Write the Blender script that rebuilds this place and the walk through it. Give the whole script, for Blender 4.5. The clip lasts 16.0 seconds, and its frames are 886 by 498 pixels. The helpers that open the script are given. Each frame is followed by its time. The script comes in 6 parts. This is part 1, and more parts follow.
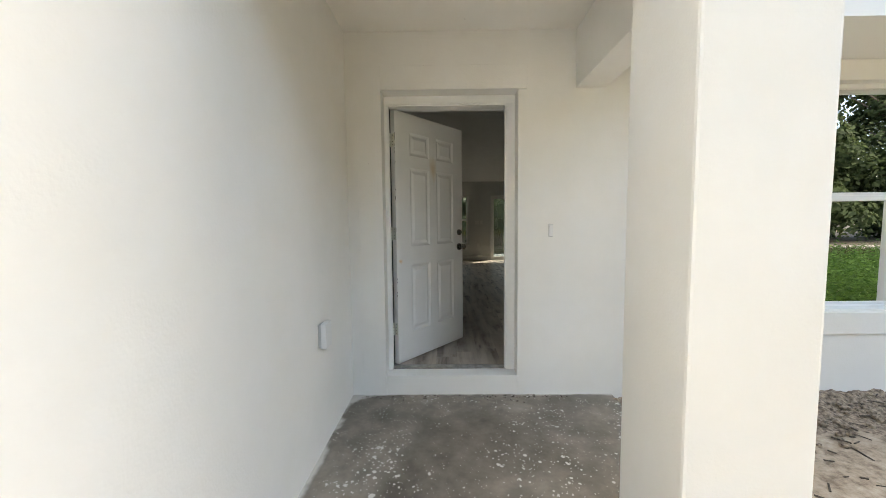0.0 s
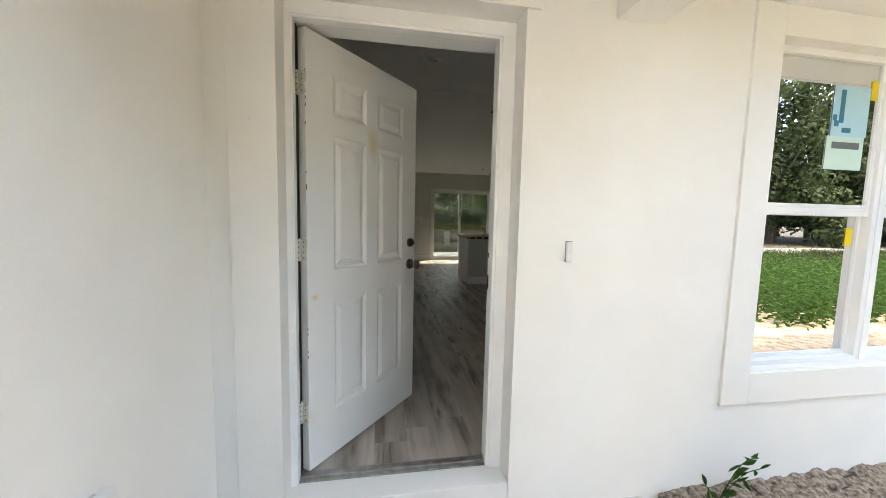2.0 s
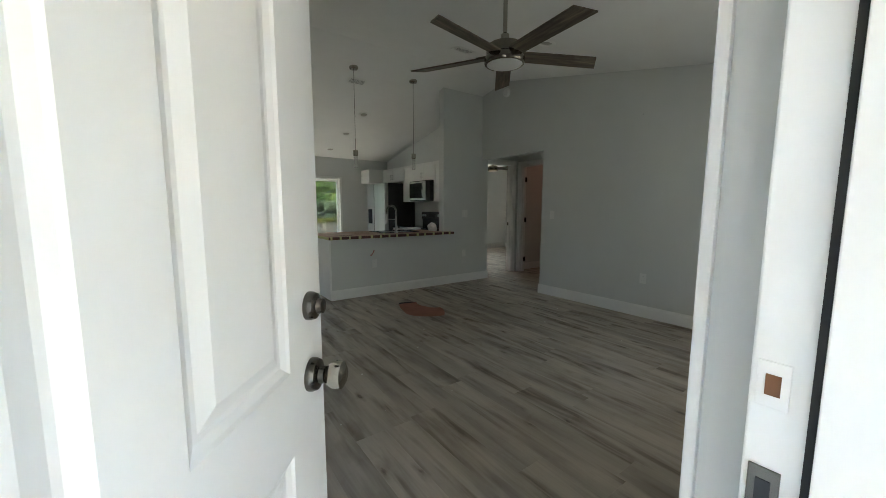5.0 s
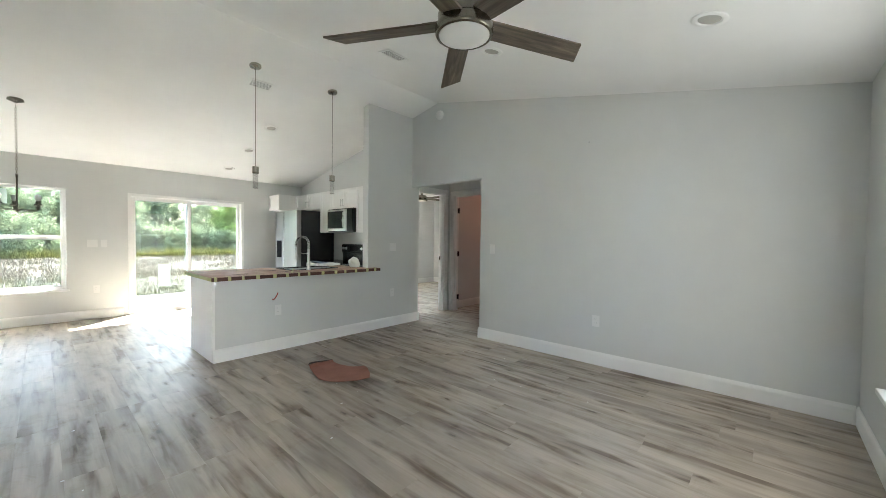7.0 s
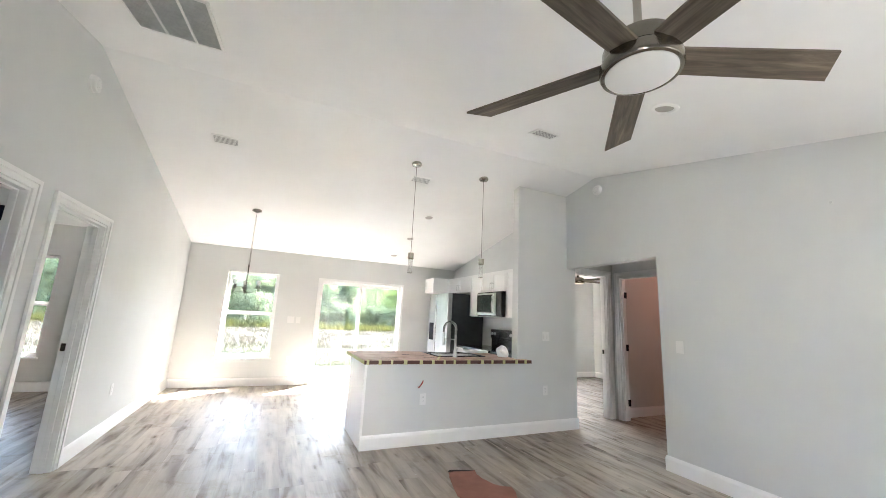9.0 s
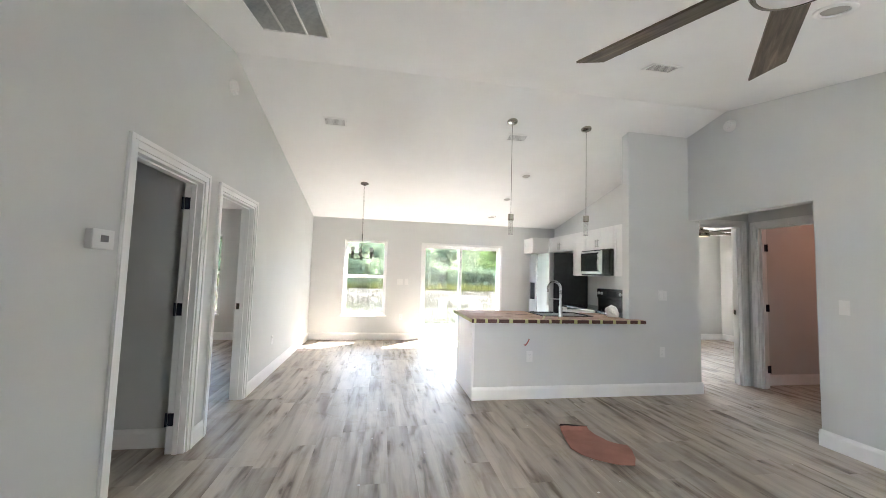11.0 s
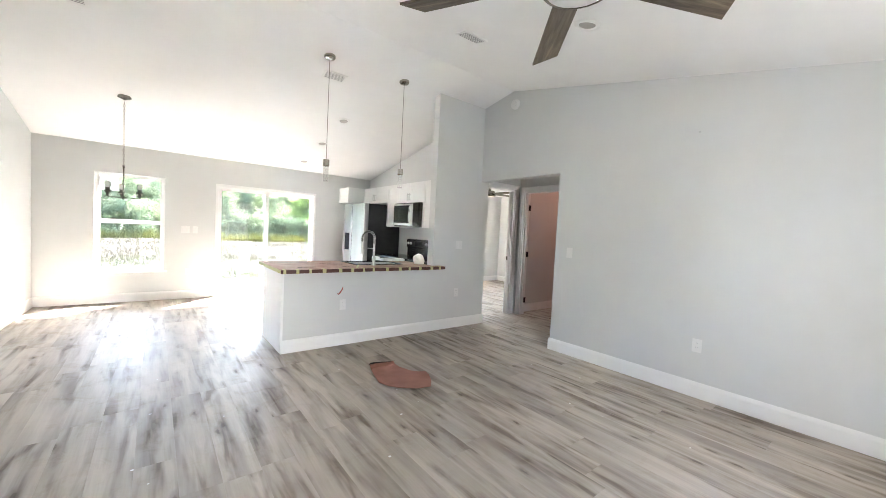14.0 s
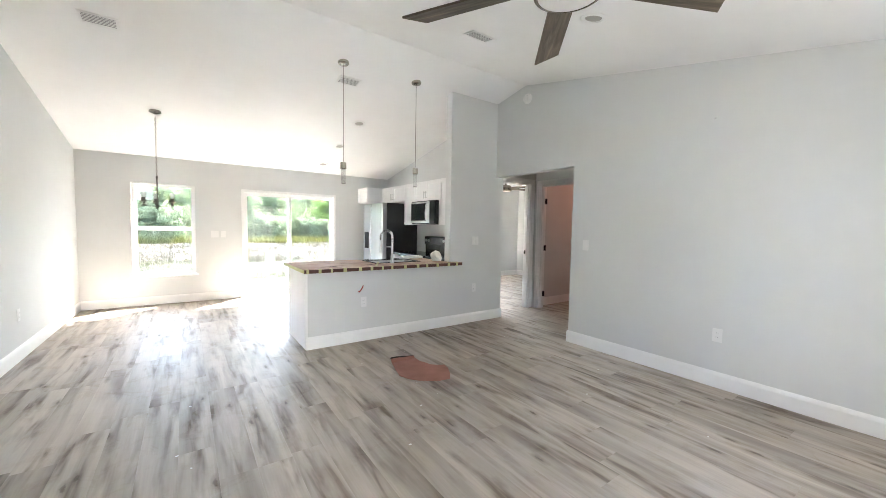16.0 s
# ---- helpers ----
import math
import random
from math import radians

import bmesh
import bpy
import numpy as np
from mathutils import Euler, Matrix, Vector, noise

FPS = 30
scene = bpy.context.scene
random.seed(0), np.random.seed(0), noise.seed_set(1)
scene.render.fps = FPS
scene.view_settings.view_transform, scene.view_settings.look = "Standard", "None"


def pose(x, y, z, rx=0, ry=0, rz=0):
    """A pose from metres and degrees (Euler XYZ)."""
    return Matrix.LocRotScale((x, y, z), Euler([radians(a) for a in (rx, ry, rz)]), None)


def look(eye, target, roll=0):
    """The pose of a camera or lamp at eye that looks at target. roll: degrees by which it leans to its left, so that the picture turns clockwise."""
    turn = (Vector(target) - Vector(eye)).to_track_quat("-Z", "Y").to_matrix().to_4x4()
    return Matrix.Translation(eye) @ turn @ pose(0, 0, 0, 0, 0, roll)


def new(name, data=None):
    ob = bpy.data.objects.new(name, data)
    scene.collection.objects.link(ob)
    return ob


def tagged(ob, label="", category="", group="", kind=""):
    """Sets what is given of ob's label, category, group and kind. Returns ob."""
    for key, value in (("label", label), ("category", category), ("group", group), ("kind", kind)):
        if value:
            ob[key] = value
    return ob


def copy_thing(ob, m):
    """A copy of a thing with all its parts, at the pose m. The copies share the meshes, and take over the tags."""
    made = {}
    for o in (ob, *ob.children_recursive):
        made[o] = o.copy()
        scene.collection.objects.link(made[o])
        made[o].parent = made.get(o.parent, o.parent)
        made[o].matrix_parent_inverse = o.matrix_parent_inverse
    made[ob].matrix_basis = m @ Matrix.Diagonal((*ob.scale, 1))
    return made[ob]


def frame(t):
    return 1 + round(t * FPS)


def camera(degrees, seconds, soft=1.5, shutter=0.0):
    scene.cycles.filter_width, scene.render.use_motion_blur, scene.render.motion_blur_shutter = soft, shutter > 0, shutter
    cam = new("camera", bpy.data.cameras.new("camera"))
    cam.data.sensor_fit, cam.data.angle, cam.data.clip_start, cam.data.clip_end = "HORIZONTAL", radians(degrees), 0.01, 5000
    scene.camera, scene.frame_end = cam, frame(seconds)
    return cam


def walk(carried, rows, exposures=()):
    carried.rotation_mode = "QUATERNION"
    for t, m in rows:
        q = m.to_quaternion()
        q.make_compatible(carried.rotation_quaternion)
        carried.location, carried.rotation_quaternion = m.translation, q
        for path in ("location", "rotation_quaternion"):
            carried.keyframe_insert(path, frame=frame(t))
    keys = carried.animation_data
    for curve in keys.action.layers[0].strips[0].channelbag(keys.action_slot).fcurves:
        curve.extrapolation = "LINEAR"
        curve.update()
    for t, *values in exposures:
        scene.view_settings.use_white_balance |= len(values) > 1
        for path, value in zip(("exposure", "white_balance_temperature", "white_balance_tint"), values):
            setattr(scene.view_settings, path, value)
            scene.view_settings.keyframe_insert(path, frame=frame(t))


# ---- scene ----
cam = camera(101.0, 16.0, soft=0.5)
PATH = [
    (0, (0.054, -2.712, 1.167), (0.029, -0.717, 1.021), -0.6),
    (0.5, (-0.004, -2.412, 1.215), (0.121, -0.427, 1.003), -1.0),
    (1, (-0.01, -2.064, 1.25), (0.097, -0.07, 1.137), -0.6),
    (1.5, (-0.025, -1.793, 1.243), (0.121, 0.196, 1.098), -0.9),
    (2, (-0.033, -1.533, 1.253), (0.314, 0.428, 1.067), 1.3),
    (2.5, (-0.017, -1.235, 1.228), (0.371, 0.71, 0.973), -0.0),
    (3, (0.033, -0.945, 1.236), (0.317, 1.018, 0.976), -0.2),
    (3.5, (-0.037, -0.615, 1.262), (0.574, 1.277, 1.04), -0.8),
    (3.7, (-0.086, -0.517, 1.267), (0.621, 1.342, 1.055), -0.9),
    (5.8, (0.14, 0.545, 1.258), (1.525, 1.98, 1.104), 0.1),
    (6, (0.227, 0.635, 1.260), (1.643, 2.048, 1.215), -1.1),
    (6.5, (0.286, 0.676, 1.269), (1.684, 2.106, 1.22), -0.5),
    (7, (0.418, 0.786, 1.267), (1.901, 2.127, 1.218), 0.7),
    (7.5, (0.516, 0.904, 1.289), (1.996, 2.249, 1.278), 1.1),
    (8, (0.533, 0.964, 1.298), (1.829, 2.487, 1.317), 0.6),
    (8.5, (0.587, 1.025, 1.322), (1.577, 2.755, 1.488), 0.2),
    (9, (0.645, 1.064, 1.33), (1.449, 2.858, 1.698), 2.9),
    (9.5, (0.656, 1.061, 1.33), (1.258, 2.922, 1.749), 1.6),
    (9.7, (0.653, 1.06, 1.334), (1.221, 2.915, 1.819), 1.6),
    (11.8, (0.528, 1.033, 1.336), (0.774, 3.016, 1.236), 1.0),
    (12, (0.528, 1.04, 1.328), (0.883, 3.004, 1.21), 1.3),
    (12.5, (0.524, 1.054, 1.331), (1.153, 2.949, 1.215), 1.7),
    (13, (0.527, 1.054, 1.331), (1.393, 2.853, 1.21), 1.2),
    (13.5, (0.542, 1.057, 1.322), (1.638, 2.727, 1.225), 2.2),
    (14, (0.564, 1.058, 1.317), (1.803, 2.626, 1.227), 2.9),
    (14.5, (0.576, 1.041, 1.312), (1.935, 2.507, 1.243), 2.8),
    (15, (0.591, 1.011, 1.315), (2.062, 2.365, 1.254), 2.1),
    (15.5, (0.595, 0.986, 1.32), (2.071, 2.332, 1.235), 2.2),
    (16, (0.553, 0.961, 1.33), (1.702, 2.594, 1.214), 1.0),
]

EXPOSURES = [(0, 2.75, 7650, 2), (0.5, 2.95, 7650, 2), (1.0, 3.4, 7600, 3), (1.5, 3.5, 7600, 4), (2.0, 3.4, 7600, 4), (3.5, 3.6, 7600, 4), (3.7, 3.55, 7500, 4), (5.8, 5.8, 6550, -2), (6.0, 5.85, 6550, -2), (6.5, 5.65, 6550, -2), (7.0, 6.55, 6500, 4),
    (7.5, 7.1, 6450, 8), (8.0, 7.05, 6450, 8), (8.5, 7.15, 6450, 9), (9.0, 7.15, 6500, 11), (9.5, 7.05, 6500, 11), (12, 6.9, 6500, 11), (13, 6.95, 6500, 9), (13.5, 7.15, 6450, 9), (14, 7.2, 6450, 11), (15, 7.2, 6450, 11), (16, 7.15, 6450, 10)]
walk(cam, [(t, look(eye, target, roll)) for t, eye, target, roll in PATH], EXPOSURES)

# ---- daylight ----
SUN_AZ, SUN_EL = radians(46.0), radians(53.0)   # azimuth from +y towards +x
world = bpy.data.worlds.new("sky")
scene.world = world
world.use_nodes = True
wn = world.node_tree
sky = wn.nodes.new("ShaderNodeTexSky")
sky.sky_type, sky.sun_disc = "NISHITA", False
sky.sun_elevation, sky.sun_rotation = SUN_EL, SUN_AZ
sky.air_density, sky.dust_density, sky.ozone_density = 0.8, 4.0, 0.6   # humid, hazy summer sky
wn.links.new(sky.outputs[0], wn.nodes["Background"].inputs[0])
wn.nodes["Background"].inputs[1].default_value = 0.14
sun = new("sun", bpy.data.lights.new("sun", "SUN"))
sun.data.energy, sun.data.angle, sun.data.color = 1.0, radians(0.6), (1.0, 0.99, 0.97)
sd = Vector((math.sin(SUN_AZ) * math.cos(SUN_EL), math.cos(SUN_AZ) * math.cos(SUN_EL), math.sin(SUN_EL)))
sun.matrix_world = look(sd * 50, (0, 0, 0))


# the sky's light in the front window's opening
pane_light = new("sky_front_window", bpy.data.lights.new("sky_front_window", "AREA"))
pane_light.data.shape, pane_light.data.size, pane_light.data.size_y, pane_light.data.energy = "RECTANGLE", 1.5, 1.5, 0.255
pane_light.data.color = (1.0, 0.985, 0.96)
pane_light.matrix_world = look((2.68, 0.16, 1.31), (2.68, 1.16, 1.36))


# ---- materials ----
def mat(name, base, rough=0.5, metal=0.0):
    m = bpy.data.materials.new(name)
    m.use_nodes = True
    b = m.node_tree.nodes["Principled BSDF"]
    b.inputs["Base Color"].default_value = (*base, 1)
    b.inputs["Roughness"].default_value = rough
    b.inputs["Metallic"].default_value = metal
    return m


def node(m, kind, **values):
    n = m.node_tree.nodes.new(kind)
    for k, v in values.items():
        n.inputs[k.replace("_", " ")].default_value = v
    return n


def link(m, a, b):
    m.node_tree.links.new(a, b)


def bsdf(m):
    return m.node_tree.nodes["Principled BSDF"]


def ramp(m, fac, stops):
    r = m.node_tree.nodes.new("ShaderNodeValToRGB")
    while len(r.color_ramp.elements) < len(stops):
        r.color_ramp.elements.new(0.5)
    for e, (p, c) in zip(r.color_ramp.elements, stops):
        e.position, e.color = p, (*c, 1)
    link(m, fac, r.inputs[0])
    return r.outputs[0]


def grained(name, dark, light, scale, rough=0.6, bump=0.1, bump_scale=120.0, metal=0.0, dist=0.002, lo=0.35, hi=0.65, stretch=(1, 1, 1)):
    """A surface that varies between two colours at one scale, with fine relief at another."""
    m = mat(name, light, rough, metal)
    geo = node(m, "ShaderNodeNewGeometry")
    mp = node(m, "ShaderNodeMapping", Scale=stretch)
    link(m, geo.outputs["Position"], mp.inputs[0])
    n1 = node(m, "ShaderNodeTexNoise", Scale=scale, Detail=5.0, Roughness=0.6)
    link(m, mp.outputs[0], n1.inputs["Vector"])
    link(m, ramp(m, n1.outputs[0], [(lo, dark), (hi, light)]), bsdf(m).inputs["Base Color"])
    if bump:
        n2 = node(m, "ShaderNodeTexNoise", Scale=bump_scale, Detail=3.0)
        link(m, mp.outputs[0], n2.inputs["Vector"])
        bp = node(m, "ShaderNodeBump", Strength=bump, Distance=dist)
        link(m, n2.outputs[0], bp.inputs["Height"])
        link(m, bp.outputs[0], bsdf(m).inputs["Normal"])
    return m


STUCCO = grained("stucco", (0.80, 0.788, 0.755), (0.84, 0.828, 0.80), 2.0, 0.85, 0.3, 90, dist=0.003)


def specked(m):
    """Sparse small dark marks left by the works."""
    base = bsdf(m).inputs["Base Color"].links[0].from_socket
    geo = node(m, "ShaderNodeNewGeometry")
    v = node(m, "ShaderNodeTexVoronoi", Scale=3.2, Randomness=1.0)
    link(m, geo.outputs["Position"], v.inputs["Vector"])
    f = ramp(m, v.outputs["Distance"], [(0.010, (0.5, 0.5, 0.5)), (0.020, (0, 0, 0))])
    n = node(m, "ShaderNodeTexNoise", Scale=0.7, Detail=6.0, Roughness=0.7)
    link(m, geo.outputs["Position"], n.inputs["Vector"])
    warm = ramp(m, n.outputs[0], [(0.45, (0, 0, 0)), (0.72, (0.35, 0.35, 0.35))])
    a = m.node_tree.nodes.new("ShaderNodeMixRGB")
    link(m, warm, a.inputs[0])
    link(m, base, a.inputs[1])
    a.inputs[2].default_value = (0.80, 0.76, 0.66, 1)
    b = m.node_tree.nodes.new("ShaderNodeMixRGB")
    link(m, f, b.inputs[0])
    link(m, a.outputs[0], b.inputs[1])
    b.inputs[2].default_value = (0.22, 0.18, 0.14, 1)
    link(m, b.outputs[0], bsdf(m).inputs["Base Color"])


specked(STUCCO)
PAINT = grained("wall_paint", (0.64, 0.648, 0.638), (0.665, 0.674, 0.664), 1.3, 0.62, 0.18, 160, dist=0.001)
CEIL = grained("ceiling_paint", (0.84, 0.84, 0.835), (0.87, 0.87, 0.865), 1.5, 0.85, 0.25, 130, dist=0.001)
TRIM = grained("trim_paint", (0.83, 0.828, 0.82), (0.87, 0.868, 0.86), 3.0, 0.38, 0.05, 60, dist=0.001)
CABINET = grained("cabinet_paint", (0.80, 0.80, 0.79), (0.83, 0.83, 0.82), 2.0, 0.35, 0.03, 12)
VINYL = mat("window_vinyl", (0.82, 0.82, 0.81), 0.35)
STEEL = grained("stainless", (0.50, 0.50, 0.49), (0.60, 0.60, 0.59), 3.0, 0.28, 0.04, 300, 1.0, stretch=(1, 1, 0.03))
NICKEL = grained("brushed_nickel", (0.36, 0.34, 0.30), (0.46, 0.44, 0.39), 8.0, 0.2, 0.03, 200, 1.0)
DARKNICKEL = grained("dark_nickel", (0.10, 0.09, 0.08), (0.17, 0.16, 0.14), 8.0, 0.25, 0.03, 200, 1.0)
BLACK = mat("black_plastic", (0.012, 0.012, 0.013), 0.25)
BLACKSIDE = grained("black_fridge_side", (0.018, 0.018, 0.02), (0.03, 0.03, 0.032), 6, 0.5, 0.1, 220)
BLACKGLASS = mat("black_glass", (0.006, 0.006, 0.007), 0.15)
bsdf_dark = BLACKGLASS.node_tree.nodes["Principled BSDF"]
bsdf_dark.inputs["Specular IOR Level"].default_value = 0.15
HINGE = mat("dark_hinge", (0.012, 0.016, 0.03), 0.45, 0.6)
BULB = mat("bulb_glass", (0.8, 0.8, 0.78), 0.3)
PLATE = mat("switch_plate", (0.76, 0.76, 0.75), 0.35)
RED = mat("red_wire", (0.35, 0.03, 0.02), 0.5)
PAPER = mat("white_paper", (0.8, 0.8, 0.78), 0.7)
TAPE = grained("masking_tape", (0.50, 0.48, 0.22), (0.60, 0.58, 0.34), 9, 0.7, 0.1, 90)
BOARD = grained("rosin_paper", (0.285, 0.125, 0.09), (0.385, 0.178, 0.132), 4.0, 0.8, 0.2, 60, dist=0.003)
BOARD_TOP = grained("counter_paper", (0.36, 0.215, 0.16), (0.52, 0.36, 0.275), 6.0, 0.75, 0.2, 60, dist=0.003)
CARD_EDGE = mat("card_edge", (0.05, 0.035, 0.03), 0.8)
GRANITE = grained("dark_granite", (0.012, 0.012, 0.013), (0.09, 0.09, 0.085), 120, 0.12, 0.0)
GREYVENT = mat("filter_grey", (0.21, 0.21, 0.21), 0.8)
VENTBACK = mat("vent_slat_shade", (0.36, 0.36, 0.36), 0.8)
FILTER = grained("filter_light_grey", (0.50, 0.51, 0.51), (0.58, 0.59, 0.58), 30, 0.8, 0.2, 120)
STICKER_BLUE = mat("sticker_blue", (0.03, 0.17, 0.26), 0.5)
STICKER_CYAN = mat("sticker_pale_cyan", (0.42, 0.64, 0.72), 0.5)
STICKER_YELLOW = mat("sticker_yellow", (0.8, 0.62, 0.03), 0.5)
STICKER_GREEN = mat("sticker_pale_green", (0.55, 0.72, 0.64), 0.5)
STICKER_FAINT = mat("sticker_grey_green", (0.62, 0.70, 0.66), 0.5)
faint_clear = node(STICKER_FAINT, "ShaderNodeBsdfTransparent")
faint_mix = node(STICKER_FAINT, "ShaderNodeMixShader")
faint_mix.inputs[0].default_value = 0.4
link(STICKER_FAINT, faint_clear.outputs[0], faint_mix.inputs[1])
link(STICKER_FAINT, bsdf(STICKER_FAINT).outputs[0], faint_mix.inputs[2])
link(STICKER_FAINT, faint_mix.outputs[0], STICKER_FAINT.node_tree.nodes["Material Output"].inputs[0])
FAINT = mat("faint_print", (0.33, 0.37, 0.36), 0.6)
INK = mat("ink", (0.12, 0.14, 0.14), 0.6)
TROFFER = grained("sheet_metal_threshold", (0.30, 0.29, 0.27), (0.45, 0.44, 0.42), 20, 0.4, 0.1, 90, 0.8)
SHINGLE = grained("roof_shingle", (0.06, 0.058, 0.055), (0.13, 0.125, 0.12), 14, 0.9, 0.4, 40)
SOIL_DARK = grained("soil_crumbs", (0.03, 0.024, 0.018), (0.12, 0.095, 0.07), 40, 0.9)
BARE = mat("bare_wood", (0.16, 0.07, 0.03), 0.7)


def leaf_material(name, a, b):
    m = mat(name, a, 0.75)
    bsdf(m).inputs["Specular IOR Level"].default_value = 0.2
    oi = node(m, "ShaderNodeNewGeometry")
    c = ramp(m, oi.outputs["Random Per Island"], [(0.0, a), (1.0, b)])
    link(m, c, bsdf(m).inputs["Base Color"])
    tl = m.node_tree.nodes.new("ShaderNodeBsdfTranslucent")
    link(m, c, tl.inputs[0])
    mx = m.node_tree.nodes.new("ShaderNodeMixShader")
    mx.inputs[0].default_value = 0.45
    out = m.node_tree.nodes["Material Output"]
    link(m, bsdf(m).outputs[0], mx.inputs[1])
    link(m, tl.outputs[0], mx.inputs[2])
    link(m, mx.outputs[0], out.inputs[0])
    return m


LEAF = leaf_material("leaves", (0.14, 0.18, 0.10), (0.28, 0.305, 0.185))
LEAF_LIGHT = leaf_material("leaves_light", (0.18, 0.24, 0.06), (0.32, 0.39, 0.12))
LEAF_DARK = leaf_material("leaves_dark", (0.025, 0.04, 0.018), (0.07, 0.095, 0.04))
MEADOW = leaf_material("meadow", (0.036, 0.032, 0.019), (0.078, 0.058, 0.045))
MEADOW_GREEN = leaf_material("meadow_green", (0.026, 0.034, 0.013), (0.056, 0.057, 0.026))
MEADOW_YELLOW = leaf_material("meadow_yellow", (0.06, 0.068, 0.02), (0.16, 0.14, 0.035))
WEED = leaf_material("weed", (0.025, 0.06, 0.012), (0.075, 0.14, 0.03))
BARK = grained("bark", (0.05, 0.04, 0.03), (0.13, 0.11, 0.09), 12, 0.9, 0.5, 40)

# door paint: white with a few rubbed, yellowed patches
DOORPAINT = grained("door_paint", (0.76, 0.755, 0.74), (0.80, 0.80, 0.79), 1.5, 0.42, 0.08, 140, dist=0.001)


def stained_door():
    m = DOORPAINT
    geo = node(m, "ShaderNodeTexCoord")
    base = bsdf(m).inputs["Base Color"].links[0].from_socket
    for cx, cz, rx, rz, tint in ((0.455, 1.60, 0.10, 0.29, (0.62, 0.50, 0.33, 1)), (0.042, 0.835, 0.045, 0.05, (0.72, 0.47, 0.20, 1))):
        mp = node(m, "ShaderNodeMapping", Location=(-cx / rx, 0, -cz / rz), Scale=(1 / rx, 0.0, 1 / rz))
        link(m, geo.outputs["Object"], mp.inputs[0])
        nz = node(m, "ShaderNodeTexNoise", Scale=1.2)
        link(m, mp.outputs[0], nz.inputs["Vector"])
        ln = m.node_tree.nodes.new("ShaderNodeVectorMath")
        ln.operation = "LENGTH"
        link(m, mp.outputs[0], ln.inputs[0])
        add = m.node_tree.nodes.new("ShaderNodeMath")
        add.operation = "ADD"
        link(m, ln.outputs["Value"], add.inputs[0])
        link(m, nz.outputs[0], add.inputs[1])
        f = ramp(m, add.outputs[0], [(0.55, (0.75, 0.75, 0.75)), (1.4, (0, 0, 0))])
        mx = m.node_tree.nodes.new("ShaderNodeMixRGB")
        link(m, f, mx.inputs[0])
        link(m, base, mx.inputs[1])
        mx.inputs[2].default_value = tint
        base = mx.outputs[0]
    link(m, base, bsdf(m).inputs["Base Color"])


stained_door()


def plank_material():
    """Grey-brown printed oak: soft bands, thin dark streaks in clusters, small knots; each board shifted and toned on its own."""
    m = mat("vinyl_plank", (0.3, 0.28, 0.26), 0.45)
    oi = node(m, "ShaderNodeObjectInfo")
    tc = node(m, "ShaderNodeTexCoord")
    off = m.node_tree.nodes.new("ShaderNodeVectorMath")
    off.operation = "SCALE"
    off.inputs[0].default_value = (37.0, 91.0, 13.0)
    link(m, oi.outputs["Random"], off.inputs["Scale"])
    add = m.node_tree.nodes.new("ShaderNodeVectorMath")
    link(m, tc.outputs["Object"], add.inputs[0])
    link(m, off.outputs[0], add.inputs[1])

    def grain(sx, sy, detail, rough, bend):
        mp = node(m, "ShaderNodeMapping", Scale=(sx, sy, 1.0))
        link(m, add.outputs[0], mp.inputs[0])
        n = node(m, "ShaderNodeTexNoise", Scale=1.0, Detail=detail, Roughness=rough, Distortion=bend)
        link(m, mp.outputs[0], n.inputs["Vector"])
        return n.outputs[0]

    def times(a, b, fac=None):
        mul = m.node_tree.nodes.new("ShaderNodeMixRGB")
        mul.blend_type = "MULTIPLY"
        mul.inputs[0].default_value = 1.0
        if fac is not None:
            link(m, fac, mul.inputs[0])
        link(m, a, mul.inputs[1])
        link(m, b, mul.inputs[2])
        return mul.outputs[0]

    col = ramp(m, grain(7.0, 1.0, 2.5, 0.45, 0.25), [(0.30, (0.315, 0.268, 0.224)), (0.42, (0.41, 0.354, 0.30)), (0.60, (0.505, 0.443, 0.382))])
    streaks = ramp(m, grain(13.0, 1.5, 3.0, 0.5, 0.35), [(0.36, (0.42, 0.38, 0.345)), (0.44, (0.76, 0.74, 0.72)), (0.56, (1.04, 1.04, 1.04))])
    where = ramp(m, grain(6.0, 0.9, 2.0, 0.5, 0.0), [(0.42, (1, 1, 1)), (0.60, (0.25, 0.25, 0.25))])
    col = times(col, streaks, where)
    fine = grain(95.0, 4.0, 4.0, 0.55, 0.0)
    col = times(col, ramp(m, fine, [(0.3, (0.94, 0.935, 0.93)), (0.65, (1.03, 1.03, 1.025))]))
    col = times(col, ramp(m, oi.outputs["Random"], [(0.0, (0.86, 0.86, 0.86)), (0.3, (0.97, 0.967, 0.963)), (1.0, (1.06, 1.057, 1.053))]))
    # knots, each a small dark eye drawn out along the board
    mp = node(m, "ShaderNodeMapping", Scale=(7.5, 2.3, 1.0))
    link(m, add.outputs[0], mp.inputs[0])
    knot = node(m, "ShaderNodeTexVoronoi", Scale=1.0, Randomness=1.0)
    link(m, mp.outputs[0], knot.inputs["Vector"])
    ragged = m.node_tree.nodes.new("ShaderNodeMath")
    ragged.operation = "MULTIPLY_ADD"
    link(m, grain(40.0, 16.0, 3.0, 0.6, 0.0), ragged.inputs[0])
    ragged.inputs[1].default_value = 0.22
    link(m, knot.outputs["Distance"], ragged.inputs[2])
    col = times(col, ramp(m, ragged.outputs[0], [(0.15, (0.36, 0.32, 0.29)), (0.21, (0.74, 0.72, 0.70)), (0.34, (1, 1, 1))]))
    # dust and scuffs from the works
    geo = node(m, "ShaderNodeNewGeometry")
    n3 = node(m, "ShaderNodeTexNoise", Scale=1.7, Detail=6.0, Roughness=0.7)
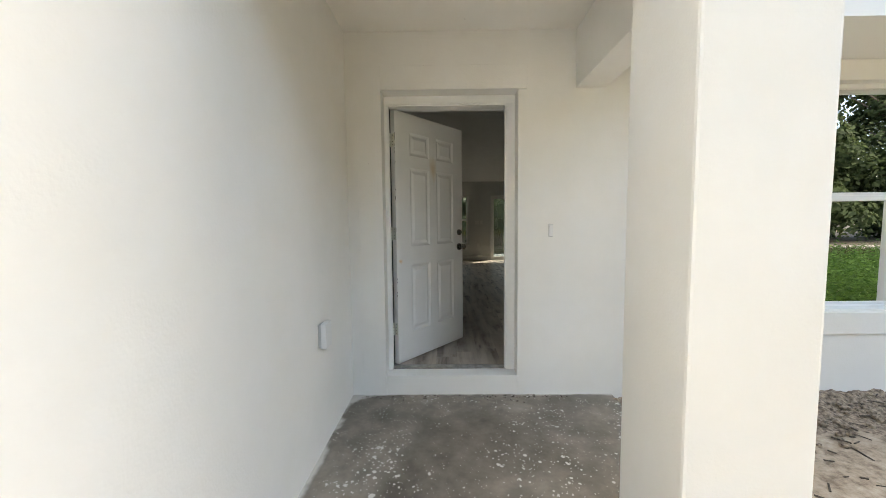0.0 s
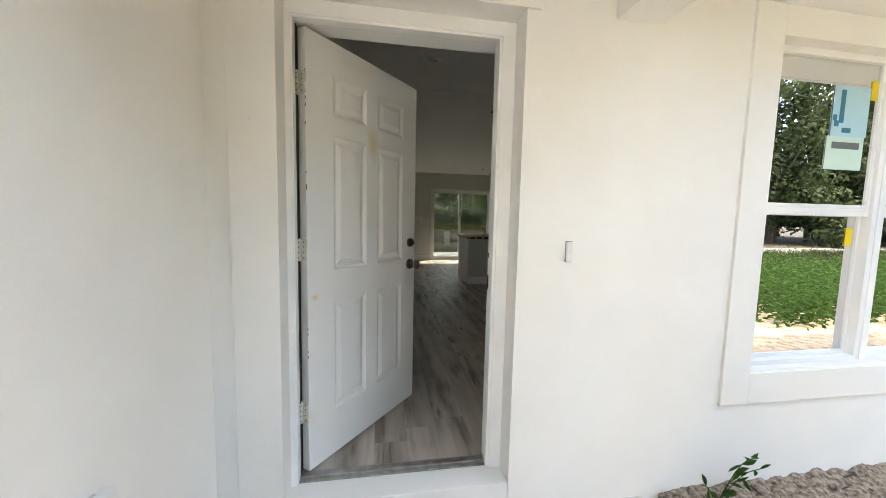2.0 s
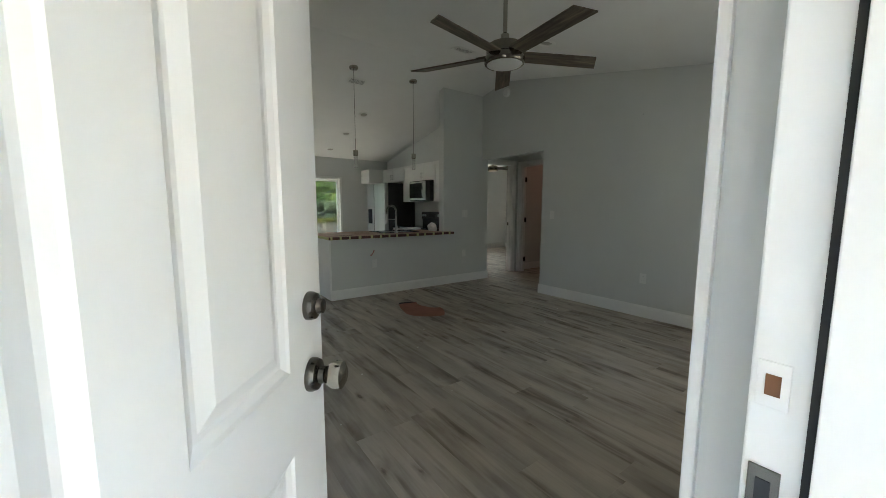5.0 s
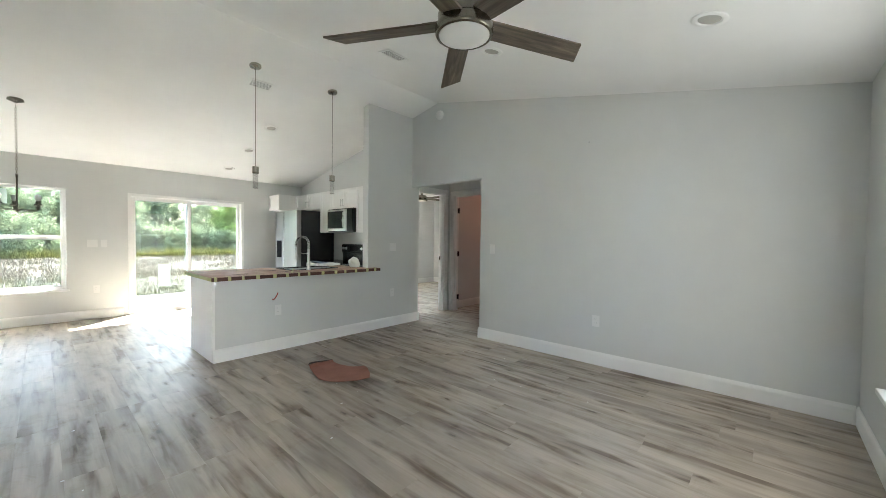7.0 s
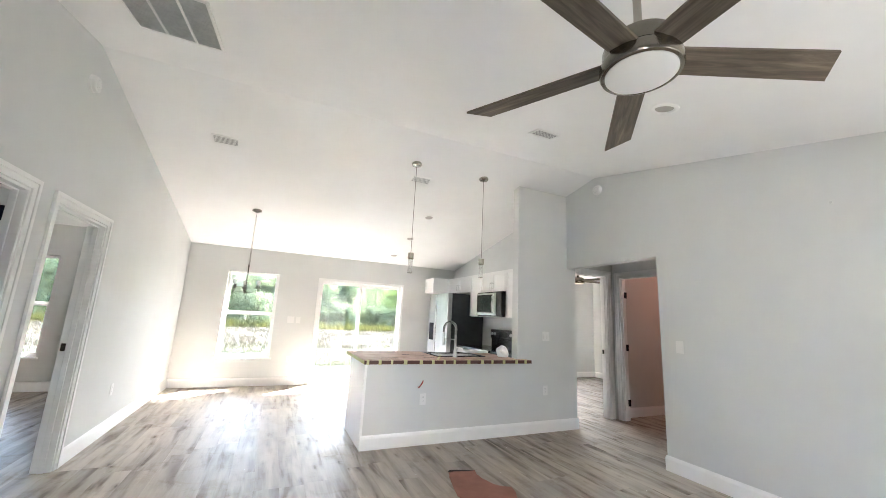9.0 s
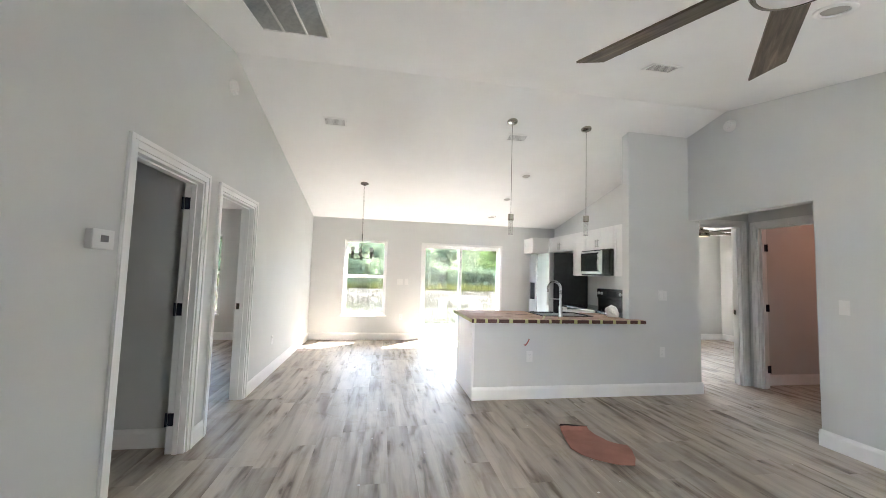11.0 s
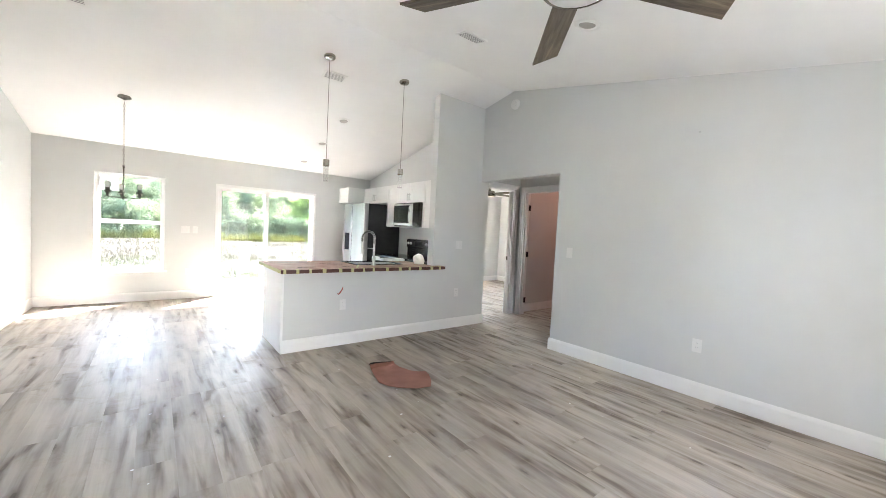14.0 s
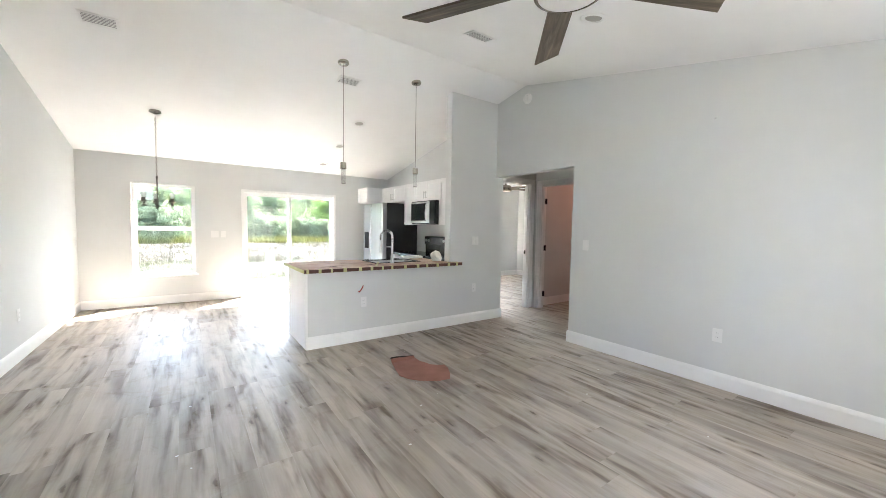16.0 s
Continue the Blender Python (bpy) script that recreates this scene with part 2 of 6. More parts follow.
    link(m, geo.outputs["Position"], n3.inputs["Vector"])
    dust = ramp(m, n3.outputs[0], [(0.5, (0, 0, 0)), (0.75, (0.22, 0.22, 0.22))])
    mx = m.node_tree.nodes.new("ShaderNodeMixRGB")
    link(m, dust, mx.inputs[0])
    link(m, col, mx.inputs[1])
    mx.inputs[2].default_value = (0.42, 0.41, 0.39, 1)
    link(m, mx.outputs[0], bsdf(m).inputs["Base Color"])
    n5 = node(m, "ShaderNodeTexNoise", Scale=5.0, Detail=7.0, Roughness=0.75, Distortion=0.7)
    link(m, geo.outputs["Position"], n5.inputs["Vector"])
    rr = ramp(m, n5.outputs[0], [(0.40, (0.82, 0.82, 0.82)), (0.47, (0.50, 0.50, 0.50)), (0.7, (0.43, 0.43, 0.43))])
    link(m, rr, bsdf(m).inputs["Roughness"])
    bp = node(m, "ShaderNodeBump", Strength=0.2, Distance=0.001)
    link(m, fine, bp.inputs["Height"])
    link(m, bp.outputs[0], bsdf(m).inputs["Normal"])
    return m


PLANK = plank_material()


def concrete_material():
    """Porch slab: mottled grey-brown concrete with splashes of white paint."""
    m = mat("porch_concrete", (0.3, 0.28, 0.26), 0.8)
    geo = node(m, "ShaderNodeNewGeometry")
    n1 = node(m, "ShaderNodeTexNoise", Scale=2.2, Detail=6.0, Roughness=0.65)
    link(m, geo.outputs["Position"], n1.inputs["Vector"])
    col = ramp(m, n1.outputs[0], [(0.32, (0.105, 0.091, 0.072)), (0.5, (0.20, 0.177, 0.146)), (0.68, (0.34, 0.30, 0.25))])
    n2 = node(m, "ShaderNodeTexNoise", Scale=26.0, Detail=3.0)
    link(m, geo.outputs["Position"], n2.inputs["Vector"])
    n3 = node(m, "ShaderNodeTexNoise", Scale=3.2, Detail=4.0, Roughness=0.6)
    link(m, geo.outputs["Position"], n3.inputs["Vector"])
    # torn edges: the splashes' places are pushed about by noise
    warp = m.node_tree.nodes.new("ShaderNodeVectorMath")
    warp.operation = "MULTIPLY_ADD"
    link(m, n2.outputs["Color"], warp.inputs[0])
    warp.inputs[1].default_value = (0.035, 0.035, 0.0)
    link(m, geo.outputs["Position"], warp.inputs[2])

    def math_node(op, a, b, c=None):
        n = m.node_tree.nodes.new("ShaderNodeMath")
        n.operation = op
        for k, v in enumerate((a, b, c)):
            if v is None:
                continue
            if isinstance(v, float):
                n.inputs[k].default_value = v
            else:
                link(m, v, n.inputs[k])
        return n.outputs[0]

    def lighten(a, b):
        both = m.node_tree.nodes.new("ShaderNodeMixRGB")
        both.blend_type = "LIGHTEN"
        both.inputs[0].default_value = 1.0
        link(m, a, both.inputs[1])
        link(m, b, both.inputs[2])
        return both.outputs[0]

    spots = None
    for scale, gain, size in ((9.0, -0.62, -0.245), (21.0, -0.7, -0.25), (48.0, -0.8, -0.27)):
        v = node(m, "ShaderNodeTexVoronoi", Scale=scale)
        link(m, warp.outputs[0], v.inputs["Vector"])
        d = math_node("MULTIPLY_ADD", n3.outputs[0], gain, v.outputs["Distance"])
        one = ramp(m, math_node("SUBTRACT", d, size), [(0.0, (0.9, 0.9, 0.9)), (0.03, (0, 0, 0))])
        spots = one if spots is None else lighten(spots, one)
    # sprayed paint along the foot of the walls
    sep = m.node_tree.nodes.new("ShaderNodeSeparateXYZ")
    link(m, geo.outputs["Position"], sep.inputs[0])
    side = math_node("ADD", sep.outputs[0], 0.68)
    front = math_node("MULTIPLY", sep.outputs[1], -1.0)
    near = math_node("MULTIPLY_ADD", n3.outputs[0], 0.16, math_node("MINIMUM", side, front))
    spots = lighten(spots, ramp(m, near, [(0.075, (0.8, 0.8, 0.8)), (0.10, (0, 0, 0))]))
    corner = math_node("MULTIPLY_ADD", n3.outputs[0], 0.5, math_node("ADD", side, front))
    spots = lighten(spots, ramp(m, corner, [(0.36, (0.7, 0.7, 0.7)), (0.42, (0, 0, 0))]))
    mx = m.node_tree.nodes.new("ShaderNodeMixRGB")
    link(m, spots, mx.inputs[0])
    link(m, col, mx.inputs[1])
    mx.inputs[2].default_value = (0.66, 0.64, 0.60, 1)
    link(m, mx.outputs[0], bsdf(m).inputs["Base Color"])
    bp = node(m, "ShaderNodeBump", Strength=0.5, Distance=0.003)
    link(m, n2.outputs[0], bp.inputs["Height"])
    link(m, bp.outputs[0], bsdf(m).inputs["Normal"])
    return m


CONCRETE = concrete_material()
PATIO = grained("patio_concrete", (0.29, 0.286, 0.28), (0.37, 0.365, 0.358), 3, 0.85, 0.3, 50)


def ground_material():
    """Sand near the house, grass and dry meadow further off, by noise."""
    m = mat("sandy_ground", (0.4, 0.33, 0.25), 0.95)
    geo = node(m, "ShaderNodeNewGeometry")
    n1 = node(m, "ShaderNodeTexNoise", Scale=0.35, Detail=8.0, Roughness=0.65)
    n2 = node(m, "ShaderNodeTexNoise", Scale=9.0, Detail=6.0, Roughness=0.7)
    link(m, geo.outputs["Position"], n1.inputs["Vector"])
    link(m, geo.outputs["Position"], n2.inputs["Vector"])
    sand = ramp(m, n2.outputs[0], [(0.35, (0.16, 0.122, 0.086)), (0.5, (0.36, 0.292, 0.217)), (0.65, (0.48, 0.405, 0.315))])
    grass = ramp(m, n2.outputs[0], [(0.3, (0.030, 0.028, 0.015)), (0.7, (0.058, 0.046, 0.034))])
    sep = m.node_tree.nodes.new("ShaderNodeSeparateXYZ")
    link(m, geo.outputs["Position"], sep.inputs[0])
    ab = m.node_tree.nodes.new("ShaderNodeMath")
    ab.operation = "SUBTRACT"
    link(m, sep.outputs[1], ab.inputs[0])
    ab.inputs[1].default_value = 2.0
    ab2 = m.node_tree.nodes.new("ShaderNodeMath")
    ab2.operation = "ABSOLUTE"
    link(m, ab.outputs[0], ab2.inputs[0])
    ad = m.node_tree.nodes.new("ShaderNodeMath")
    ad.operation = "MULTIPLY_ADD"
    link(m, n1.outputs[0], ad.inputs[0])
    ad.inputs[1].default_value = 6.0
    link(m, ab2.outputs[0], ad.inputs[2])
    mr = node(m, "ShaderNodeMapRange")
    mr.inputs[1].default_value, mr.inputs[2].default_value = 8.4, 10.8
    link(m, ad.outputs[0], mr.inputs[0])
    mx = m.node_tree.nodes.new("ShaderNodeMixRGB")
    link(m, mr.outputs[0], mx.inputs[0])
    link(m, sand, mx.inputs[1])
    link(m, grass, mx.inputs[2])
    link(m, mx.outputs[0], bsdf(m).inputs["Base Color"])
    bp = node(m, "ShaderNodeBump", Strength=0.8, Distance=0.03)
    link(m, n2.outputs[0], bp.inputs["Height"])
    link(m, bp.outputs[0], bsdf(m).inputs["Normal"])
    return m


GROUND = ground_material()


def glass_material():
    m = bpy.data.materials.new("window_glass")
    m.use_nodes = True
    nt = m.node_tree
    nt.nodes.clear()
    out = nt.nodes.new("ShaderNodeOutputMaterial")
    tr = nt.nodes.new("ShaderNodeBsdfTransparent")
    tr.inputs[0].default_value = (0.46, 0.485, 0.478, 1)
    gl = nt.nodes.new("ShaderNodeBsdfGlossy")
    gl.inputs["Roughness"].default_value = 0.0
    fr = nt.nodes.new("ShaderNodeFresnel")
    fr.inputs[0].default_value = 1.55
    mx = nt.nodes.new("ShaderNodeMixShader")
    nt.links.new(fr.outputs[0], mx.inputs[0])
    nt.links.new(tr.outputs[0], mx.inputs[1])
    nt.links.new(gl.outputs[0], mx.inputs[2])
    nt.links.new(mx.outputs[0], out.inputs[0])
    return m


GLASS = glass_material()
TUBE = bpy.data.materials.new("lamp_tube_glass")
TUBE.use_nodes = True
tube_clear = node(TUBE, "ShaderNodeBsdfTransparent")
tube_mix = node(TUBE, "ShaderNodeMixShader")
tube_mix.inputs[0].default_value = 0.2
bsdf(TUBE).inputs["Base Color"].default_value = (0.85, 0.86, 0.85, 1)
bsdf(TUBE).inputs["Roughness"].default_value = 0.15
link(TUBE, tube_clear.outputs[0], tube_mix.inputs[1])
link(TUBE, bsdf(TUBE).outputs[0], tube_mix.inputs[2])
link(TUBE, tube_mix.outputs[0], TUBE.node_tree.nodes["Material Output"].inputs[0])


def lamp_material(name, color, strength):
    m = mat(name, (0.8, 0.8, 0.8), 0.4)
    bsdf(m).inputs["Emission Color"].default_value = (*color, 1)
    bsdf(m).inputs["Emission Strength"].default_value = strength
    return m


LENS = mat("lens_recess_shade", (0.42, 0.41, 0.38), 0.4)
DIFFUSER = mat("frosted_diffuser", (0.78, 0.77, 0.74), 0.5)
LIT = lamp_material("lit_shade", (1.0, 0.62, 0.32), 0.012)


# ---- building helpers ----
def box(bm, x0, x1, y0, y1, z0, z1, bevel=0.0, m=None):
    r = bmesh.ops.create_cube(bm, size=1.0)["verts"]
    for v in r:
        v.co = Vector(((x0 + x1) / 2 + v.co.x * (x1 - x0), (y0 + y1) / 2 + v.co.y * (y1 - y0), (z0 + z1) / 2 + v.co.z * (z1 - z0)))
    if bevel:
        edges = list({e for v in r for e in v.link_edges})
        r = bmesh.ops.bevel(bm, geom=edges, offset=bevel, segments=2, affect="EDGES", profile=0.6)["verts"]
    if m:
        bmesh.ops.transform(bm, matrix=m, verts=list({v for v in r if v.is_valid}))
    return bm


def cyl(bm, p, q, r0, r1=None, n=20):
    p, q = Vector(p), Vector(q)
    d = q - p
    m = Matrix.Translation((p + q) / 2) @ d.to_track_quat("Z", "Y").to_matrix().to_4x4()
    bmesh.ops.create_cone(bm, cap_ends=True, segments=n, radius1=r0, radius2=r0 if r1 is None else r1, depth=d.length, matrix=m)
    return bm


def lathe(bm, profile, n=28, m=None):
    """Turns a profile of (radius, height) round z."""
    rings = []
    for r, z in profile:
        rings.append([bm.verts.new((r * math.cos(2 * math.pi * i / n), r * math.sin(2 * math.pi * i / n), z)) for i in range(n)])
    for a, b in zip(rings, rings[1:]):
        for i in range(n):
            bm.faces.new((a[i], a[(i + 1) % n], b[(i + 1) % n], b[i]))
    for ring in (rings[0], rings[-1]):
        bm.faces.new(ring)
    if m:
        bmesh.ops.transform(bm, matrix=m, verts=[v for r in rings for v in r])
    return bm


def tube(bm, points, r, n=10):
    """A round pipe along points."""
    rings = []
    pts = [Vector(p) for p in points]
    for i, p in enumerate(pts):
        d = (pts[min(i + 1, len(pts) - 1)] - pts[max(i - 1, 0)]).normalized()
        q = d.to_track_quat("Z", "Y").to_matrix()
        rings.append([bm.verts.new(p + q @ Vector((r * math.cos(2 * math.pi * k / n), r * math.sin(2 * math.pi * k / n), 0))) for k in range(n)])
    for a, b in zip(rings, rings[1:]):
        da = min(range(n), key=lambda k: (b[k].co - a[0].co).length)
        for k in range(n):
            bm.faces.new((a[k], a[(k + 1) % n], b[(k + 1 + da) % n], b[(k + da) % n]))
    bm.faces.new(rings[0])
    bm.faces.new(rings[-1])
    return bm


def mesh_of(bm, name, material, smooth=False):
    bmesh.ops.recalc_face_normals(bm, faces=bm.faces)
    me = bpy.data.meshes.new(name)
    bm.to_mesh(me)
    bm.free()
    me.materials.append(material)
    if smooth:
        for p in me.polygons:
            p.use_smooth = True
        me.set_sharp_from_angle(angle=radians(35))
    return me


def part(name, bm, material, parent, label="", smooth=False):
    ob = new(name, mesh_of(bm, name, material, smooth))
    ob.parent = parent
    if label:
        ob["label"] = label
    return ob


def thing(name, label, category, m=None, group="", kind=""):
    """An Empty that carries a thing's parts."""
    ob = new(name)
    ob.empty_display_size = 0.1
    if m is not None:
        ob.matrix_world = m
    return tagged(ob, label, category, group, kind)


def solid(name, bm, material, label, category, kind="", smooth=False, group="", m=None):
    ob = new(name, mesh_of(bm, name, material, smooth))
    if m is not None:
        ob.matrix_world = m
    return tagged(ob, label, category, group, kind)


# ---- plan ----
XL, XR = -0.77, 4.265            # faces of the long room's side walls
YF, YB = 0.31, 8.47              # inner faces of front and back walls
YR, ZR = 4.40, 3.225             # ridge
ZF, ZB = 2.39, 2.385              # ceiling at the front and back walls
GROUND_Z, PORCH_Z = -0.22, -0.15


def ceil_z(y):
    return ZF + (ZR - ZF) * (y - YF) / (YR - YF) if y < YR else ZB + (ZR - ZB) * (YB - y) / (YB - YR)


def wall(name, axis, near, far, a0, a1, z0, z1, material, openings=(), label="", slope=False):
    """A wall along an axis from a0 to a1, its faces at near and far; openings (a, b, z, z) go through it."""
    cuts_a = sorted({a0, a1, *(v for o in openings for v in o[:2])} | ({YR} if slope and a0 < YR < a1 else set()))
    cuts_z = sorted({z0, z1, *(v for o in openings for v in o[2:])})
    bm = bmesh.new()
    made = {}

    def vert(a, z, t):
        key = (round(a, 4), round(z, 4), t)
        if key not in made:
            zz = ceil_z(a) + 0.05 if slope and z == z1 else z
            made[key] = bm.verts.new((a, t, zz) if axis == "x" else (t, a, zz))
        return made[key]

    def full(i, k):
        if not (0 <= i < len(cuts_a) - 1 and 0 <= k < len(cuts_z) - 1):
            return False
        ca, cz = (cuts_a[i] + cuts_a[i + 1]) / 2, (cuts_z[k] + cuts_z[k + 1]) / 2
        return not any(o[0] < ca < o[1] and o[2] < cz < o[3] for o in openings)

    for i in range(len(cuts_a) - 1):
        for k in range(len(cuts_z) - 1):
            if not full(i, k):
                continue
            p, q, r, s = cuts_a[i], cuts_a[i + 1], cuts_z[k], cuts_z[k + 1]
            for t in (near, far):
                bm.faces.new([vert(p, r, t), vert(q, r, t), vert(q, s, t), vert(p, s, t)])
            for ok, (u, v) in ((full(i - 1, k), ((p, r), (p, s))), (full(i + 1, k), ((q, r), (q, s))), (full(i, k - 1), ((p, r), (q, r))), (full(i, k + 1), ((p, s), (q, s)))):
                if not ok:
                    bm.faces.new([vert(*u, near), vert(*v, near), vert(*v, far), vert(*u, far)])
    return solid(name, bm, material, label, "wall", "structure")


# ---- structure ----
WX0, WX1, WZ0, WZ1 = 1.865, 3.50, 0.47, 2.14        # front twin window
BX0, BX1, BZ0, BZ1 = -0.145, 0.685, 0.47, 1.96     # back window
SX0, SX1, SZ1 = 1.375, 3.10, 1.96                  # sliding door
LX0, LX1 = -3.19, -2.385                            # window of the side bedroom
DX0, DX1 = -0.42, 0.575                             # front doorway
D1, D2 = (3.235, 4.025), (4.33, 5.14)               # doorways in the side wall
DH = 1.97

# front wall in two leaves: stuccoed outside, painted inside
wall("wall_front_outside", "x", 0.0, 0.19, -0.68, 9.0, -0.25, 2.54, STUCCO, [(DX0, DX1, -0.25, 2.12), (WX0, WX1, WZ0, WZ1)], "white stuccoed outside wall round the front door")
wall("wall_front_inside", "x", 0.19, YF, -4.0, 8.6, -0.02, 2.46, PAINT, [(DX0 - 0.01, DX1 + 0.01, -0.02, 2.10), (WX0, WX1, WZ0, WZ1)], "pale grey painted inside of the front wall")
wall("wall_back", "x", YB, YB + 0.24, -4.0, 8.6, -0.2, 2.5, PAINT, [(BX0, BX1, BZ0, BZ1), (SX0, SX1, 0.0, SZ1), (LX0, LX1, BZ0, BZ1), (5.3, 7.7, 0.45, BZ1)], "pale grey back wall with window and sliding door")
wall("wall_left", "y", XL - 0.12, XL, YF, YB, 0.0, 3.3, PAINT, [(*D1, 0.0, DH), (*D2, 0.0, DH)], "pale grey side wall with two doorways", slope=True)
wall("wall_right", "y", XR, XR + 0.12, YF, 4.92, 0.0, 3.3, PAINT, [(3.61, 4.92, 0.0, 2.075)], "pale grey side wall with an open passage", slope=True)
wall("wall_kitchen_end", "x", 4.92, 5.04, 3.45, 4.41, 0.0, ceil_z(4.92) + 0.03, PAINT, [], "pale grey stub wall at the end of the kitchen")
wall("wall_kitchen", "y", XR + 0.015, XR + 0.145, 5.04, YB, 0.0, 3.3, PAINT, [], "pale grey kitchen wall behind the cabinets", slope=True)
wall("wall_hall_end", "x", 5.16, 5.28, 4.41, 8.5, 0.0, 2.46, PAINT, [(4.46, 5.295, 0.0, 2.09)], "pale grey passage wall with a bedroom doorway")
wall("wall_hall_side", "y", 5.41, 5.53, 3.49, 5.16, 0.0, 2.46, PAINT, [(4.23, 5.05, 0.0, 2.07)], "pale grey passage wall with a bathroom doorway")
wall("wall_hall_near", "x", 3.49, 3.61, XR + 0.12, 7.6, 0.0, 2.46, PAINT, [], "pale grey passage wall")
wall("wall_bath", "y", 7.6, 7.72, 3.49, 5.16, 0.0, 2.46, PAINT, [], "pale grey bathroom wall")
wall("wall_bedroom_right", "y", 8.5, 8.62, YF, YB, 0.0, 2.46, PAINT, [], "pale grey bedroom wall")
wall("wall_rooms_left", "x", 4.13, 4.25, -4.0, XL - 0.12, 0.0, 2.46, PAINT, [], "pale grey wall between the side rooms")
wall("wall_outer_left", "y", -4.12, -4.0, YF, YB, 0.0, 2.46, PAINT, [], "pale grey outer wall of the side rooms")
wall("wall_room_left_near", "x", 1.9, 2.0, -4.0, XL - 0.12, 0.0, 2.46, PAINT, [], "pale grey wall of the unlit side room")
wall("wall_room_left_side", "y", -2.9, -2.8, 2.0, 4.13, 0.0, 2.46, PAINT, [], "pale grey wall of the unlit side room")
wall("wall_porch", "y", -0.88, -0.68, -6.0, 0.19, -0.25, 2.54, STUCCO, [], "white stuccoed wall along the porch")

bm = bmesh.new()
for y0, y1 in ((YF, YR), (YR, YB)):
    z0, z1 = ceil_z(y0), ceil_z(y1)
    vs = [bm.verts.new(c) for c in ((XL, y0, z0), (4.41, y0, z0), (4.41, y1, z1), (XL, y1, z1), (XL, y0, z0 + 0.04), (4.41, y0, z0 + 0.04), (4.41, y1, z1 + 0.04), (XL, y1, z1 + 0.04))]
    for f in ((0, 1, 2, 3), (4, 5, 6, 7), (0, 1, 5, 4), (2, 3, 7, 6), (0, 3, 7, 4), (1, 2, 6, 5)):
        bm.faces.new([vs[i] for i in f])
solid("ceiling", bm, CEIL, "white vaulted ceiling with a ridge across the room", "ceiling", "structure")
bm = bmesh.new()
box(bm, -4.0, XL - 0.12, YF, YB, 2.44, 2.48)
solid("ceiling_side_rooms", bm, CEIL, "flat white ceiling of the side rooms", "ceiling", "structure")
bm = bmesh.new()
box(bm, 4.41, 8.5, YF, YB, 2.44, 2.48)
solid("ceiling_passage", bm, CEIL, "flat white ceiling of the passage and bedroom", "ceiling", "structure")
bm = bmesh.new()
box(bm, -0.68, 1.22, -1.56, 0.0, 2.53, 2.57)
solid("ceiling_porch", bm, STUCCO, "white stuccoed porch ceiling", "ceiling", "structure")
bm = bmesh.new()
box(bm, 1.22, 9.0, -0.55, 0.0, 2.285, 2.31)
solid("soffit", bm, VINYL, "white vinyl soffit under the eave", "soffit", "structure")
bm = bmesh.new()
box(bm, 1.22, 9.0, -0.58, -0.55, 2.28, 2.46)
solid("fascia", bm, VINYL, "white fascia board along the eave", "fascia", "structure")

# roofs, far enough above the ceilings
def slab(bm, x0, x1, y0, z0, y1, z1, thick=0.12):
    vs = [bm.verts.new((x, y, z + h)) for h in (0.0, thick) for x, y, z in ((x0, y0, z0), (x1, y0, z0), (x1, y1, z1), (x0, y1, z1))]
    for f in ((0, 1, 2, 3), (4, 5, 6, 7), (0, 1, 5, 4), (2, 3, 7, 6), (0, 3, 7, 4), (1, 2, 6, 5)):
        bm.faces.new([vs[i] for i in f])


bm = bmesh.new()
slab(bm, 1.361, 9.2, -0.60, 2.47, 4.40, 3.62)
slab(bm, -4.6, 1.36, -0.25, 2.5505, 4.40, 3.62)
slab(bm, -4.6, 9.2, 4.40, 3.62, 9.05, 2.58)
solid("roof", bm, SHINGLE, "dark shingled gable roof", "roof", "structure")
bm = bmesh.new()
slab(bm, -4.6, -0.66, -6.4, 2.58, -0.2, 2.63)
slab(bm, -0.659, 1.36, -1.80, 2.58, -0.2, 2.63)
solid("roof_porch", bm, SHINGLE, "dark shingled roof over porch and garage", "roof", "structure")
wall("wall_garage_front", "x", -6.2, -6.0, -4.12, -0.68, -0.25, 2.54, STUCCO, [], "white stuccoed garage wall")
wall("wall_garage_side", "y", -4.32, -4.12, -6.0, YF, -0.25, 2.54, STUCCO, [], "white stuccoed garage wall")

# porch beams and pillar
bm = bmesh.new()
box(bm, 0.985, 1.20, -1.13, 0.0, 2.12, 2.53, 0.006)
solid("porch_beam", bm, STUCCO, "white stuccoed beam from the pillar to the wall", "beam", "structure")
bm = bmesh.new()
box(bm, 0.82, 1.25, -1.56, -1.13, PORCH_Z, 2.53, 0.012)
solid("porch_pillar", bm, STUCCO, "square white stuccoed porch pillar", "pillar", "structure")
# unseen front beam, added as support and to shade the porch
bm = bmesh.new()
box(bm, -0.68, 0.82, -1.50, -1.20, 2.2, 2.53, 0.006)
solid("porch_beam_unseen", bm, STUCCO, "unseen white beam added to support and shade the porch", "beam", "structure")

# floors
bm = bmesh.new()
box(bm, -0.68, 1.29, -4.2, 0.0, -0.30, PORCH_Z)
solid("porch_floor", bm, CONCRETE, "grey porch concrete spattered with white paint", "floor", "structure")
bm = bmesh.new()
box(bm, -4.0, 8.6, 0.12, 8.6, -0.20, -0.012)
floor = solid("floor", bm, CONCRETE, "concrete slab under grey-brown wood-look planks", "floor", "structure")
bm = bmesh.new()
box(bm, 0.2, 4.6, YB + 0.24, 11.2, -0.3, -0.06)
solid("patio", bm, PATIO, "pale concrete patio slab behind the sliding door", "patio", "structure")
bm = bmesh.new()
bmesh.ops.create_grid(bm, x_segments=80, y_segments=80, size=1.0)
